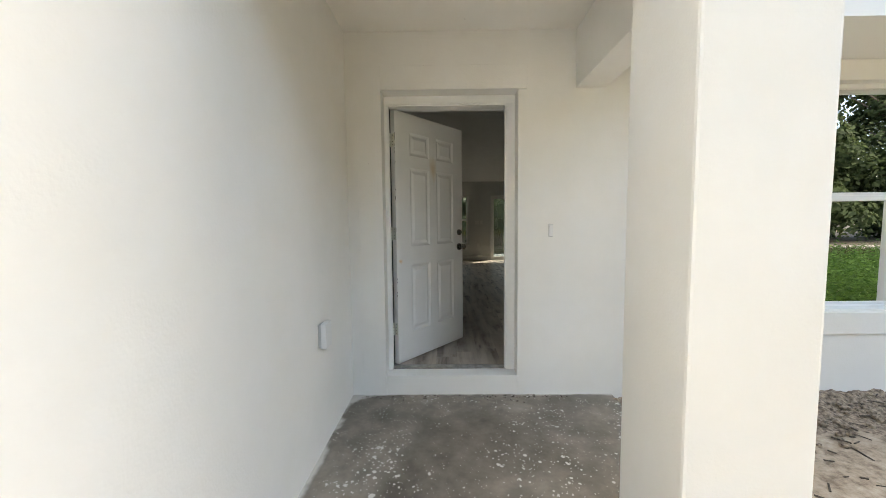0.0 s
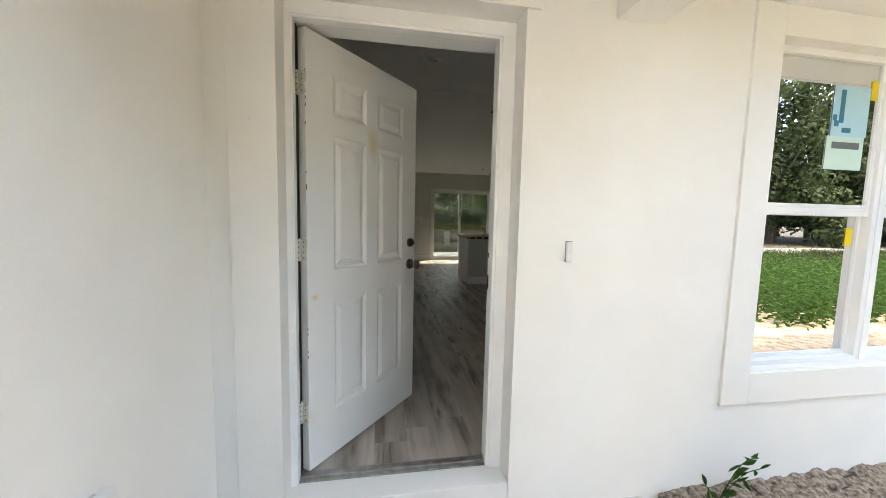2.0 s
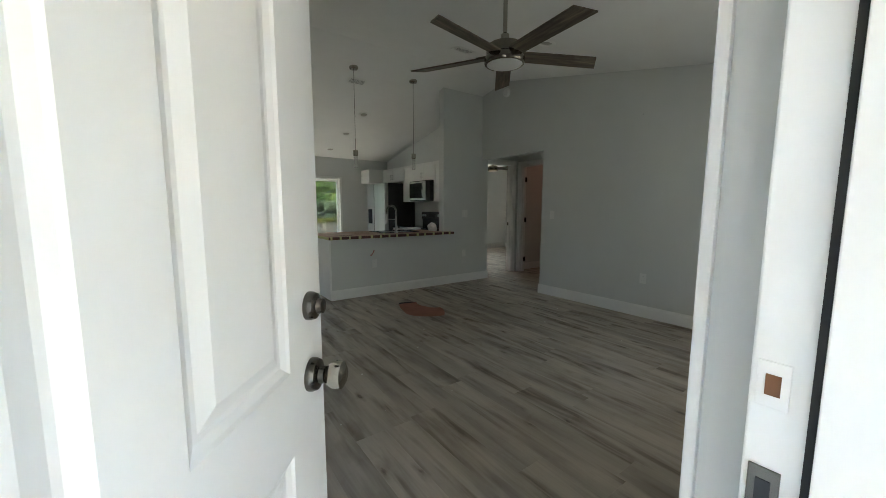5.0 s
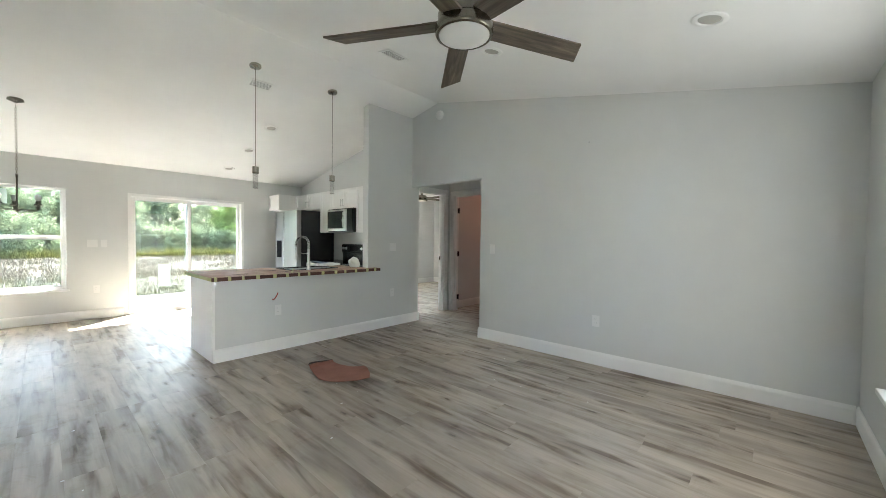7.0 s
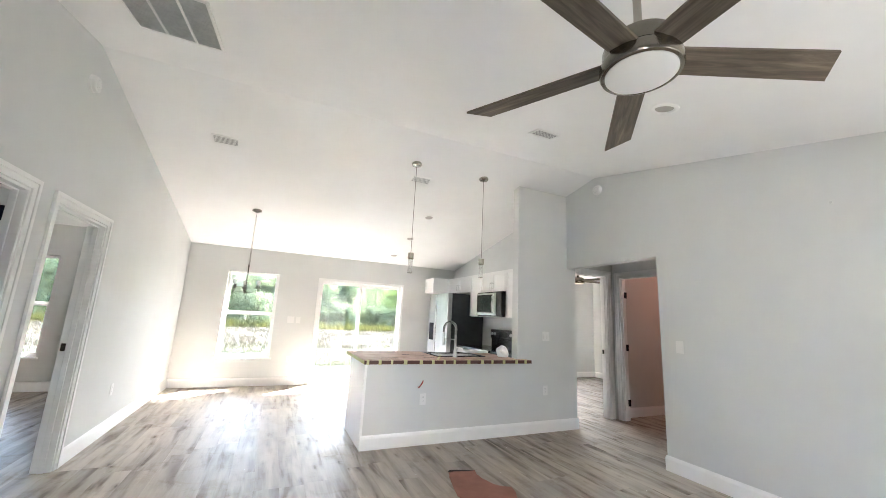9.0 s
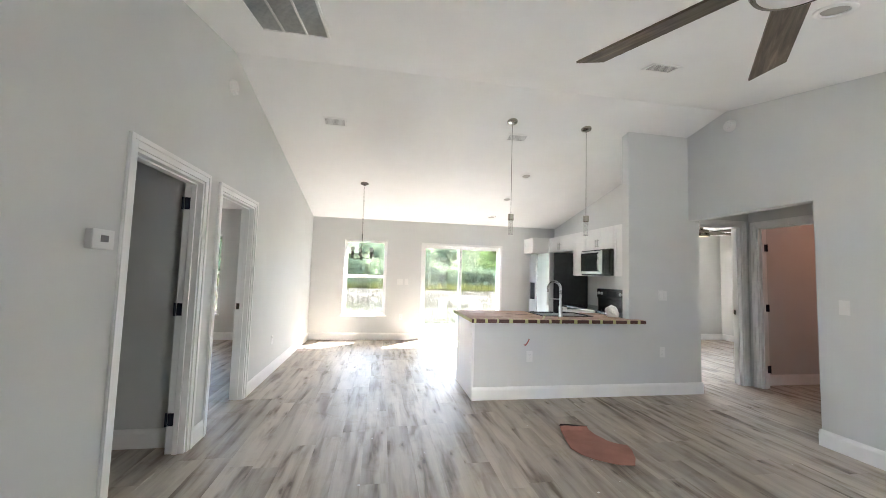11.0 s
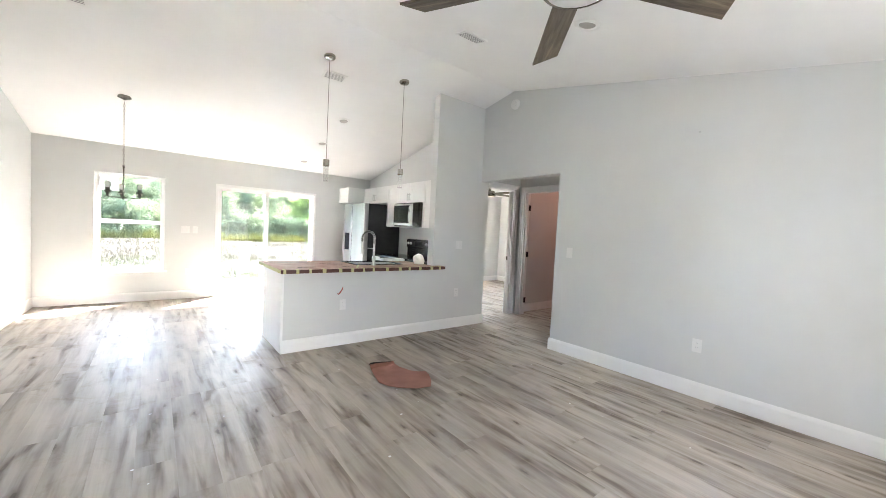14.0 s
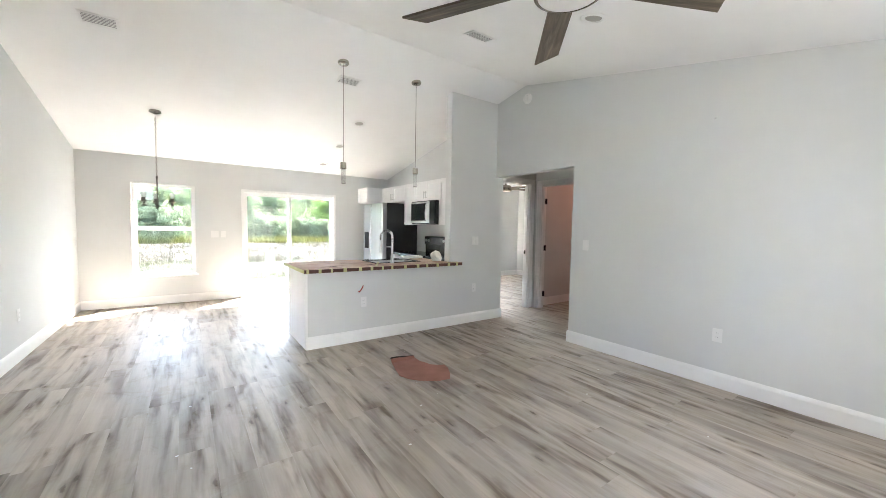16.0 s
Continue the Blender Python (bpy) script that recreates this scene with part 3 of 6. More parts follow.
for v in bm.verts:
    v.co.x, v.co.y = math.copysign(abs(v.co.x) ** 3, v.co.x) * 1500, math.copysign(abs(v.co.y) ** 3, v.co.y) * 1500 + 4
    far = max(abs(v.co.x), abs(v.co.y - 4))
    v.co.z = GROUND_Z + (0.12 * noise.noise(v.co * 0.15) if 12 < far < 60 else 0.0)
solid("ground", bm, GROUND, "sandy ground with dry grass round the house", "ground", "structure")


# ---- trim ----
def baseboard(name, runs):
    """runs: (axis, a0, a1, face, side); side is the way into the room."""
    for axis, a0, a1, face, side in runs:
        bm = bmesh.new()
        prof = [(0, 0), (0.015, 0), (0.015, 0.105), (0.011, 0.122), (0.005, 0.135), (0, 0.135)]
        ends = []
        for a in (a0, a1):
            ends.append([bm.verts.new((a, face + side * d, z) if axis == "x" else (face + side * d, a, z)) for d, z in prof])
        n = len(prof)
        for i in range(n):
            bm.faces.new((ends[0][i], ends[0][(i + 1) % n], ends[1][(i + 1) % n], ends[1][i]))
        bm.faces.new(ends[0])
        bm.faces.new(ends[1])
        solid(name, bm, TRIM, "white painted baseboard along the wall", "baseboard", "structure")


CW = 0.066   # width of the door casings
baseboard("baseboard", [
    ("y", YF + 0.015, D1[0] - CW, XL, 1), ("y", D1[1] + CW, D2[0] - CW, XL, 1), ("y", D2[1] + CW, YB - 0.015, XL, 1),
    ("x", XL, SX0 - 0.06, YB, -1), ("x", SX1 + 0.06, 3.55, YB, -1),
    ("y", YF + 0.015, 3.61, XR, -1), ("x", XR - 0.015, XR + 0.12, 3.61, 1),
    ("x", 1.575, 4.41, 4.92, -1), ("y", 4.905, 5.28, 4.41, 1),
    ("x", 0.63, XR, YF, 1), ("x", XL, -0.50, YF, 1),
    ("x", -4.0, XL - 0.14, YB, -1), ("x", -2.8, XL - 0.14, 4.13, -1), ("x", 5.53, 7.6, 5.16, -1),
    ("x", 4.41, 8.5, YB, -1), ("y", 5.28, YB - 0.015, 8.5, -1)])


def door_casing(name, axis, face, side, a0, a1, top, depth, hinges="", strike=""):
    """White jambs and stepped casing round a doorway; side is the way out of the wall on the camera's side."""
    t = thing(name, "white painted door frame with moulded casing", "door frame", kind="structure")

    def slab(nm, b0, b1, d0, d1, z0, z1, material=TRIM, bevel=0.003, parent=None, label=""):
        bm = bmesh.new()
        d0, d1 = sorted((face + side * d0, face + side * d1))
        if axis == "y":
            box(bm, d0, d1, b0, b1, z0, z1, bevel)
        else:
            box(bm, b0, b1, d0, d1, z0, z1, bevel)
        return part(nm, bm, material, parent or t, label)

    for s, e in ((-1, a0), (1, a1)):
        b = sorted((e, e + s * CW))
        slab("casing", *b, 0.0, 0.012, 0.0, top + CW)
        slab("casing", *sorted((e + s * 0.038, e + s * (CW + 0.001))), 0.012, 0.02, 0.0, top + CW + 0.001)
        slab("jamb", *sorted((e, e - s * 0.019)), -depth - 0.002, 0.002, 0.0, top)
        slab("door_stop", *sorted((e - s * 0.019, e - s * 0.031)), -depth * 0.62, -depth * 0.32, 0.0, top - 0.019)
    slab("casing", a0, a1, 0.0, 0.012, top, top + CW)
    slab("casing", a0 - 0.038, a1 + 0.038, 0.012, 0.02, top + 0.038, top + CW + 0.001)
    slab("jamb", a0, a1, -depth - 0.002, 0.002, top - 0.019, top)
    slab("door_stop", a0 + 0.031, a1 - 0.031, -depth * 0.62, -depth * 0.32, top - 0.031, top - 0.019)
    if hinges:
        e, s = (a1, -1) if hinges == "far" else (a0, 1)
        for z in (0.24, 1.02, 1.80):
            h = slab("hinge", *sorted((e + s * 0.019, e + s * 0.024)), -depth + 0.005, -depth * 0.62 - 0.002, z - 0.045, z + 0.045, HINGE, 0.001, label="dark metal hinge leaf")
            bm = bmesh.new()
            c = face - side * (depth + 0.006)
            b = e + s * 0.024
            p = (c, b) if axis == "y" else (b, c)
            cyl(bm, (*p, z - 0.047), (*p, z + 0.047), 0.008, n=12)
            part("knuckle", bm, HINGE, h)
    if strike:
        e, s = (a1, -1) if strike == "far" else (a0, 1)
        slab("strike_plate", *sorted((e + s * 0.019, e + s * 0.022)), -depth * 0.62 - 0.035, -depth * 0.62 - 0.005, 0.91, 0.97, DARKNICKEL, 0.001, label="dark metal strike plate")
    return t


door_casing("door_frame_1", "y", XL, 1, *D1, DH, 0.12, hinges="far")
door_casing("door_frame_2", "y", XL, 1, *D2, DH, 0.12, strike="far")
door_casing("door_frame_3", "x", 5.16, -1, 4.46, 5.295, 2.09, 0.12, strike="far")
door_casing("door_frame_4", "y", 5.41, -1, 4.23, 5.05, 2.07, 0.12, hinges="far")


# ---- front door ----
HINGEPAINT = grained("hinge_paint", (0.60, 0.59, 0.52), (0.70, 0.69, 0.62), 30, 0.5, 0.1, 90)


def raised_panels(bm, cells, y, up, depth=0.009):
    """Sunk mouldings with raised fields on a door's face."""
    for x0, x1, z0, z1 in cells:
        rings = []
        for inset, d in ((0.0, 0.0), (0.006, -0.004), (0.018, -0.009), (0.026, -0.009), (0.05, -0.001)):
            rings.append([bm.verts.new((x, y + up * d, z)) for x, z in ((x0 + inset, z0 + inset), (x1 - inset, z0 + inset), (x1 - inset, z1 - inset), (x0 + inset, z1 - inset))])
        for a, b in zip(rings, rings[1:]):
            for i in range(4):
                bm.faces.new((a[i], a[(i + 1) % 4], b[(i + 1) % 4], b[i]))
        bm.faces.new(rings[-1])


def panel_face(bm, w, h, y, up, cells):
    """A door's face with holes for the panels."""
    xs = sorted({0.0, w, *(v for c in cells for v in c[:2])})
    zs = sorted({0.0, h, *(v for c in cells for v in c[2:])})
    for x0, x1 in zip(xs, xs[1:]):
        for z0, z1 in zip(zs, zs[1:]):
            cx, cz = (x0 + x1) / 2, (z0 + z1) / 2
            if not any(c[0] < cx < c[1] and c[2] < cz < c[3] for c in cells):
                bm.faces.new([bm.verts.new((x, y, z)) for x, z in ((x0, z0), (x1, z0), (x1, z1), (x0, z1))])
    raised_panels(bm, cells, y, up)


def front_door():
    w, h, th = 0.885, 2.03, 0.044
    c = [(0.165, 0.405), (0.50, 0.74)]
    cells = [(a, b, z0, z1) for a, b in c for z0, z1 in ((0.235, 0.80), (0.955, 1.60), (1.70, 1.885))]
    t = thing("front_door", "white six-panel front door standing open, with yellowed rubs", "door", pose(-0.352, 0.192, 0.015, 0, 0, 51.4))
    bm = bmesh.new()
    panel_face(bm, w, h, 0.0, -1, cells)
    panel_face(bm, w, h, th, 1, cells)
    for a, b in (((0, 0), (w, 0)), ((w, 0), (w, h)), ((w, h), (0, h)), ((0, h), (0, 0))):
        bm.faces.new([bm.verts.new(p) for p in ((a[0], 0, a[1]), (b[0], 0, b[1]), (b[0], th, b[1]), (a[0], th, a[1]))])
    bmesh.ops.remove_doubles(bm, verts=bm.verts, dist=0.0002)
    part("leaf", bm, DOORPAINT, t)
    for z, r, name in ((1.055, 0.028, "deadbolt"), (0.915, 0.033, "rosette")):
        bm = bmesh.new()
        lathe(bm, [(r, 0.0), (r, 0.008), (r * 0.9, 0.016), (r * 0.55, 0.02), (r * 0.5, 0.03), (0.004, 0.032)], m=Matrix.Translation((w - 0.06, 0.0, z)) @ pose(0, 0, 0, 90))
        part(name, bm, DARKNICKEL, t, "worn nickel " + name, True)
    bm = bmesh.new()
    lathe(bm, [(0.012, 0.0), (0.012, 0.03), (0.021, 0.036), (0.028, 0.05), (0.027, 0.064), (0.016, 0.07), (0.002, 0.071)], m=Matrix.Translation((w - 0.06, 0.0, 0.915)) @ pose(0, 0, 0, 90))
    part("door_knob", bm, NICKEL, t, "brushed nickel round knob", True)
    bm = bmesh.new()
    lathe(bm, [(0.03, 0.0), (0.03, 0.01), (0.012, 0.014), (0.012, 0.03), (0.026, 0.04), (0.026, 0.06), (0.002, 0.068)], m=Matrix.Translation((w - 0.06, th, 0.915)) @ pose(0, 0, 0, -90))
    part("door_knob", bm, NICKEL, t, "brushed nickel round knob", True)
    bm = bmesh.new()
    box(bm, w - 0.0005, w + 0.0015, 0.01, 0.034, 0.885, 0.945, 0.0005)
    part("latch_plate", bm, NICKEL, t, "nickel latch plate in the door's edge")
    for z in (0.29, 1.065, 1.80):
        bm = bmesh.new()
        box(bm, -0.003, 0.0, 0.0, 0.034, z - 0.05, z + 0.05, 0.001)
        for k in range(5):
            cyl(bm, (-0.006, 0.038, z - 0.052 + k * 0.0209), (-0.006, 0.038, z - 0.0325 + k * 0.0209), 0.006, n=12)
        box(bm, -0.034, -0.006, 0.030, 0.033, z - 0.05, z + 0.05, 0.001)
        hinge = part("hinge", bm, HINGEPAINT, t, "paint-spattered steel hinge", False)
        for dz in (-0.036, -0.012, 0.014, 0.036):
            for p, q in (((-0.002, 0.018), (-0.0046, 0.018)), ((-0.022, 0.031), (-0.022, 0.0284))):
                bm = bmesh.new()
                cyl(bm, (*p, z + dz), (*q, z + dz), 0.0028, n=8)
                part("screw", bm, DARKNICKEL, hinge)
    chips = random.Random(4)
    for k in range(14):
        z = chips.uniform(0.3, 1.95)
        bm = bmesh.new()
        box(bm, -0.0006, 0.0006 + chips.uniform(0, 0.0012), -0.0006, 0.002, z, z + chips.uniform(0.006, 0.03))
        part("paint_chip", bm, HINGE, t, "dark chip in the paint")
    return t


front_door()

STRIP = mat("weatherstrip_gap_shade", (0.01, 0.01, 0.01), 0.6)
frame_t = thing("front_door_frame", "white painted front door frame with metal threshold", "door frame", kind="structure")
for x0, x1, y1 in ((DX0 - 0.01, -0.396, YF + 0.004), (0.513, DX1, 0.242)):
    bm = bmesh.new()
    box(bm, x0, x1, 0.12, y1, -0.02, 2.06, 0.003)
    part("jamb", bm, TRIM, frame_t)
# black strips; the wide hinge-side one also paints the gap's shade
for x0, x1, y0, y1, z0, z1 in ((-0.396, -0.391, 0.182, 0.25, 0.0, 2.058), (0.508, 0.5125, 0.181, 0.188, 0.0, 2.058), (-0.39, 0.499, 0.181, 0.19, 2.052, 2.0595)):
    bm = bmesh.new()
    box(bm, x0, x1, y0, y1, z0, z1)
    part("weatherstrip_gap_shade", bm, STRIP, frame_t, "black weatherstrip, hinge side doubling as gap shade")
bm = bmesh.new()
box(bm, DX0, DX1, 0.12, YF + 0.004, 2.06, 2.12, 0.003)
part("head", bm, TRIM, frame_t)
for x0, x1, z0, z1 in ((-0.400, -0.389, 0.0, 2.06), (0.50, 0.513, 0.0, 2.06), (-0.389, 0.50, 2.047, 2.06)):
    bm = bmesh.new()
    box(bm, x0, x1, 0.125, 0.18, z0, z1, 0.002)
    part("door_stop", bm, TRIM, frame_t)
bm = bmesh.new()
box(bm, -0.396, 0.513, 0.142, 0.215, -0.018, 0.003, 0.003)
box(bm, -0.396, 0.513, 0.165, 0.192, 0.002, 0.011, 0.003)
part("threshold", bm, TROFFER, frame_t, "scuffed metal threshold")
bm = bmesh.new()
box(bm, DX0, DX1, 0.006, 0.142, -0.25, -0.004, 0.004)
part("sill_block", bm, STUCCO, frame_t, "white painted sill under the door")
for z0, z1, mt, lb in ((0.885, 0.955, DARKNICKEL, "dark metal strike plate"), (1.03, 1.085, TRIM, "painted-over plate round the deadbolt hole")):
    bm = bmesh.new()
    box(bm, 0.5105, 0.5135, 0.205, 0.235, z0, z1, 0.001)
    part("strike_plate", bm, mt, frame_t, lb)
    bm = bmesh.new()
    box(bm, 0.5095, 0.511, 0.213, 0.227, z0 + 0.015, z1 - 0.015)
    part("strike_hole", bm, BLACK if mt is DARKNICKEL else BARE, frame_t)
for name, x0, x1, z0, z1 in (("casing_inside", 0.575, 0.65, 0.0, 2.19), ("casing_inside", -0.50, -0.42, 0.0, 2.19), ("casing_inside", -0.42, 0.575, 2.12, 2.19)):
    bm = bmesh.new()
    box(bm, x0, x1, YF, YF + 0.018, z0, z1, 0.004)
    part(name, bm, TRIM, frame_t)

# raised stucco bands round door and window
bands = thing("door_band", "smooth raised stucco band round the front door", "trim", kind="structure")
for x0, x1, z0, z1 in ((-0.595, DX0, PORCH_Z, 2.29), (DX0, DX1 + 0.06, 2.12, 2.29)):
    bm = bmesh.new()
    box(bm, x0, x1, -0.012, 0.004, z0, z1, 0.003)
    part("band", bm, STUCCO, bands)
bands = thing("window_band", "smooth raised stucco band round the front window", "trim", kind="structure")
for x0, x1, z0, z1 in ((1.70, WX0, 0.305, 2.283), (WX1, 3.69, 0.305, 2.283), (WX0, WX1, 0.305, WZ0), (WX0, WX1, WZ1, 2.283)):
    bm = bmesh.new()
    box(bm, x0, x1, -0.015, 0.004, z0, z1, 0.003)
    part("band", bm, STUCCO, bands)


# ---- windows ----
def single_hung(t, x0, x1, z0, z1, y, out):
    """One vinyl single-hung unit; out is the way outdoors (+1 or -1 in y)."""
    f = 0.035

    def bar(nm, a, b, c, d, y0, y1, mt=VINYL):
        bm = bmesh.new()
        box(bm, a, b, *sorted((y + out * y0, y + out * y1)), c, d, 0.003)
        return part(nm, bm, mt, t)

    for a, b, c, d in ((x0, x0 + f, z0, z1), (x1 - f, x1, z0, z1), (x0 + f, x1 - f, z0, z0 + f), (x0 + f, x1 - f, z1 - f, z1)):
        bar("window_frame", a, b, c, d, -0.035, 0.035)
    zm = (z0 + z1) / 2 + 0.01
    bar("meeting_rail", x0 + f, x1 - f, zm - 0.02, zm + 0.02, -0.03, 0.02)
    for lo, hi, yo in ((z0 + f, zm - 0.02, -0.02), (zm + 0.02, z1 - f, 0.008)):
        for a, b, c, d in ((x0 + f, x0 + f + 0.022, lo, hi), (x1 - f - 0.022, x1 - f, lo, hi), (x0 + f + 0.022, x1 - f - 0.022, lo, lo + 0.022)):
            bar("sash", a, b, c, d, yo - 0.012, yo + 0.012)
        g = bar("pane", x0 + f, x1 - f, lo, hi, yo - 0.002, yo + 0.002, GLASS)
        g.visible_shadow = False


wt = thing("window_1", "white vinyl twin single-hung window with makers' stickers", "window", kind="structure")
single_hung(wt, WX0, 2.685, WZ0, WZ1, 0.09, -1)
single_hung(wt, 2.705, WX1, WZ0, WZ1, 0.09, -1)
bm = bmesh.new()
box(bm, 2.684, 2.706, 0.05, 0.13, WZ0, WZ1, 0.003)
part("mullion", bm, VINYL, wt)
bm = bmesh.new()
box(bm, WX0 - 0.04, WX1 + 0.04, 0.127, YF + 0.035, WZ0 - 0.028, WZ0 + 0.004, 0.006)
part("window_sill", bm, TRIM, wt)
bm = bmesh.new()
box(bm, WX0, WX1, 0.0, 0.052, WZ0 - 0.004, WZ0 + 0.012, 0.004)
part("outer_sill", bm, STUCCO, wt)
for x0, x1, z0, z1, mt in ((2.33, 2.57, 1.72, 1.98, STICKER_CYAN), (2.31, 2.56, 1.545, 1.72, STICKER_GREEN), (2.575, 2.62, 1.92, 2.02, STICKER_YELLOW), (2.56, 2.61, 1.13, 1.23, STICKER_YELLOW)):
    bm = bmesh.new()
    yy = 0.077 if z0 > 1.3 else 0.105
    box(bm, x0, x1, yy - 0.001, yy + 0.0005, z0, z1)
    part("sticker", bm, mt, wt)
bm = bmesh.new()
box(bm, 2.345, 2.53, 0.0745, 0.0755, 1.655, 1.69)
part("sticker_bar", bm, INK, wt)
bm = bmesh.new()
for x0, x1, z0, z1 in ((2.375, 2.405, 1.79, 1.96), (2.345, 2.375, 1.77, 1.80), (2.335, 2.36, 1.80, 1.83), (2.40, 2.46, 1.74, 1.765)):
    box(bm, x0, x1, 0.0745, 0.0755, z0, z1)
part("sticker_mark", bm, STICKER_BLUE, wt, "dark blue printed mark")

wt = thing("window_2", "white vinyl single-hung window towards the meadow", "window", kind="structure")
single_hung(wt, BX0, BX1, BZ0, BZ1, YB + 0.14, 1)
bm = bmesh.new()
box(bm, BX0 - 0.03, BX1 + 0.03, YB - 0.03, YB + 0.105, BZ0 - 0.024, BZ0 + 0.004, 0.005)
part("window_sill", bm, TRIM, wt)
bm = bmesh.new()
box(bm, BX0 + 0.05, BX0 + 0.27, YB + 0.125, YB + 0.128, 1.70, 1.90)
part("sticker", bm, STICKER_FAINT, wt)
wt = thing("window_3", "white vinyl single-hung bedroom window", "window", kind="structure")
single_hung(wt, LX0, LX1, BZ0, BZ1, YB + 0.14, 1)
bm = bmesh.new()
box(bm, LX0 - 0.03, LX1 + 0.03, YB - 0.03, YB + 0.105, BZ0 - 0.024, BZ0 + 0.004, 0.005)
part("window_sill", bm, TRIM, wt)
# unseen wide window, added so that daylight brightens the bedroom
wt = thing("window_4", "white vinyl single-hung bedroom window", "window", kind="structure")
single_hung(wt, 5.3, 7.7, 0.45, BZ1, YB + 0.14, 1)

# sliding door
sl = thing("sliding_door", "white vinyl sliding glass door with a paper sticker", "sliding door", kind="structure")
SM = 2.205
for nm, x0, x1, y0, y1, z0, z1 in (("door_frame", SX0, SX0 + 0.045, -0.01, 0.16, 0.0, SZ1), ("door_frame", SX1 - 0.045, SX1, -0.01, 0.16, 0.0, SZ1), ("door_frame", SX0 + 0.045, SX1 - 0.045, -0.01, 0.16, SZ1 - 0.05, SZ1), ("track", SX0 + 0.045, SX1 - 0.045, -0.005, 0.16, -0.01, 0.03)):
    bm = bmesh.new()
    box(bm, x0, x1, YB + y0, YB + y1, z0, z1, 0.003)
    part(nm, bm, VINYL, sl)
for x0, x1, y in ((SX0 + 0.045, SM + 0.03, 0.045), (SM - 0.03, SX1 - 0.045, 0.105)):
    s = 0.052
    bm = bmesh.new()
    for a, b, c, d in ((x0, x0 + s, 0.03, SZ1 - 0.05), (x1 - s, x1, 0.03, SZ1 - 0.05), (x0 + s, x1 - s, 0.03, 0.10), (x0 + s, x1 - s, SZ1 - 0.11, SZ1 - 0.05)):
        box(bm, a, b, YB + y - 0.018, YB + y + 0.018, c, d, 0.003)
    pnl = part("sliding_panel", bm, VINYL, sl)
    bm = bmesh.new()
    box(bm, x0 + s - 0.005, x1 - s + 0.005, YB + y - 0.003, YB + y + 0.003, 0.095, SZ1 - 0.105)
    g = part("pane", bm, GLASS, pnl)
    g.visible_shadow = False
bm = bmesh.new()
box(bm, 1.765, 1.935, YB + 0.038, YB + 0.0395, 0.42, 0.80)
part("sticker", bm, STICKER_FAINT, sl, "pale paper sticker on the glass")
for z0, z1, a, b in ((0.44, 0.56, 1.79, 1.855), (0.44, 0.56, 1.865, 1.915), (0.60, 0.63, 1.79, 1.91), (0.66, 0.68, 1.79, 1.90), (0.72, 0.735, 1.80, 1.89)):
    bm = bmesh.new()
    box(bm, a, b, YB + 0.0365, YB + 0.0375, z0, z1)
    part("sticker_bar", bm, FAINT, sl)
bm = bmesh.new()
box(bm, SM - 0.005, SM + 0.015, YB + 0.005, YB + 0.027, 0.88, 1.12, 0.005)
part("pull_handle", bm, VINYL, sl)


# ---- kitchen ----
def counter_slab(name, x0, x1, y0, y1, z1, material, label):
    bm = bmesh.new()
    box(bm, x0, x1, y0, y1, z1 - 0.032, z1, 0.004)
    return solid(name, bm, material, label, "countertop")


CT = 0.868
bm = bmesh.new()
box(bm, 1.59, 3.45, 4.92, 5.04, 0.0, CT - 0.034)
solid("wall_peninsula", bm, PAINT, "pale grey half wall under the breakfast counter", "wall", "structure")
pc = thing("peninsula_cabinet", "white base cabinets behind the half wall", "cabinet")
bm = bmesh.new()
box(bm, 1.595, 3.45, 5.042, 5.70, 0.09, CT - 0.034, 0.002)
part("body", bm, CABINET, pc)
bm = bmesh.new()
box(bm, 1.60, 3.45, 5.10, 5.50, 0.0, 0.09)
part("toe_kick", bm, CABINET, pc)
bm = bmesh.new()
box(bm, 1.572, 1.594, 4.935, 5.70, 0.0, CT - 0.034, 0.002)
part("end_panel", bm, CABINET, pc)
bm = bmesh.new()
box(bm, 1.565, 1.592, 4.912, 4.93, 0.137, CT - 0.034, 0.003)
part("corner_trim", bm, TRIM, pc)
for i in range(4):
    bm = bmesh.new()
    a = 1.62 + i * 0.455
    box(bm, a, a + 0.445, 5.70, 5.72, 0.11, CT - 0.05, 0.003)
    part("door", bm, CABINET, pc)

bm = bmesh.new()
X0, X1, Y0, Y1 = 1.53, 3.57, 4.80, 5.76
SKX0, SKX1, SKY0, SKY1 = 2.50, 3.10, 5.16, 5.54
for a, b, c, d in ((X0, SKX0, Y0, Y1), (SKX1, 3.449, Y0, Y1), (SKX0, SKX1, Y0, SKY0), (SKX0, SKX1, SKY1, Y1), (3.449, X1, Y0, 4.919)):
    box(bm, a, b, c, d, CT - 0.032, CT)
counter = solid("breakfast_counter", bm, GRANITE, "dark stone breakfast counter wrapped in protective paper", "countertop")
# protective paper taped over the counter, hanging over its front edge
pp = thing("protective_paper", "brown protective paper taped over the counter", "paper cover")
bm = bmesh.new()
for a, b, c, d in ((X0, SKX0 - 0.03, Y0 - 0.002, Y1 - 0.02), (SKX1 + 0.04, 3.449, Y0 - 0.002, Y1 - 0.02), (SKX0 - 0.03, SKX1 + 0.04, Y0 - 0.002, SKY0 - 0.03), (3.449, X1, Y0 - 0.002, 4.919)):
    box(bm, a, b, c, d, CT + 0.001, CT + 0.004)
part("sheet", bm, BOARD_TOP, pp)
# brown paper flap with the front edge's shadow darkened into its colour
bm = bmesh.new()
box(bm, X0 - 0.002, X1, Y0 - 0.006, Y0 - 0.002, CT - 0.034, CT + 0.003)
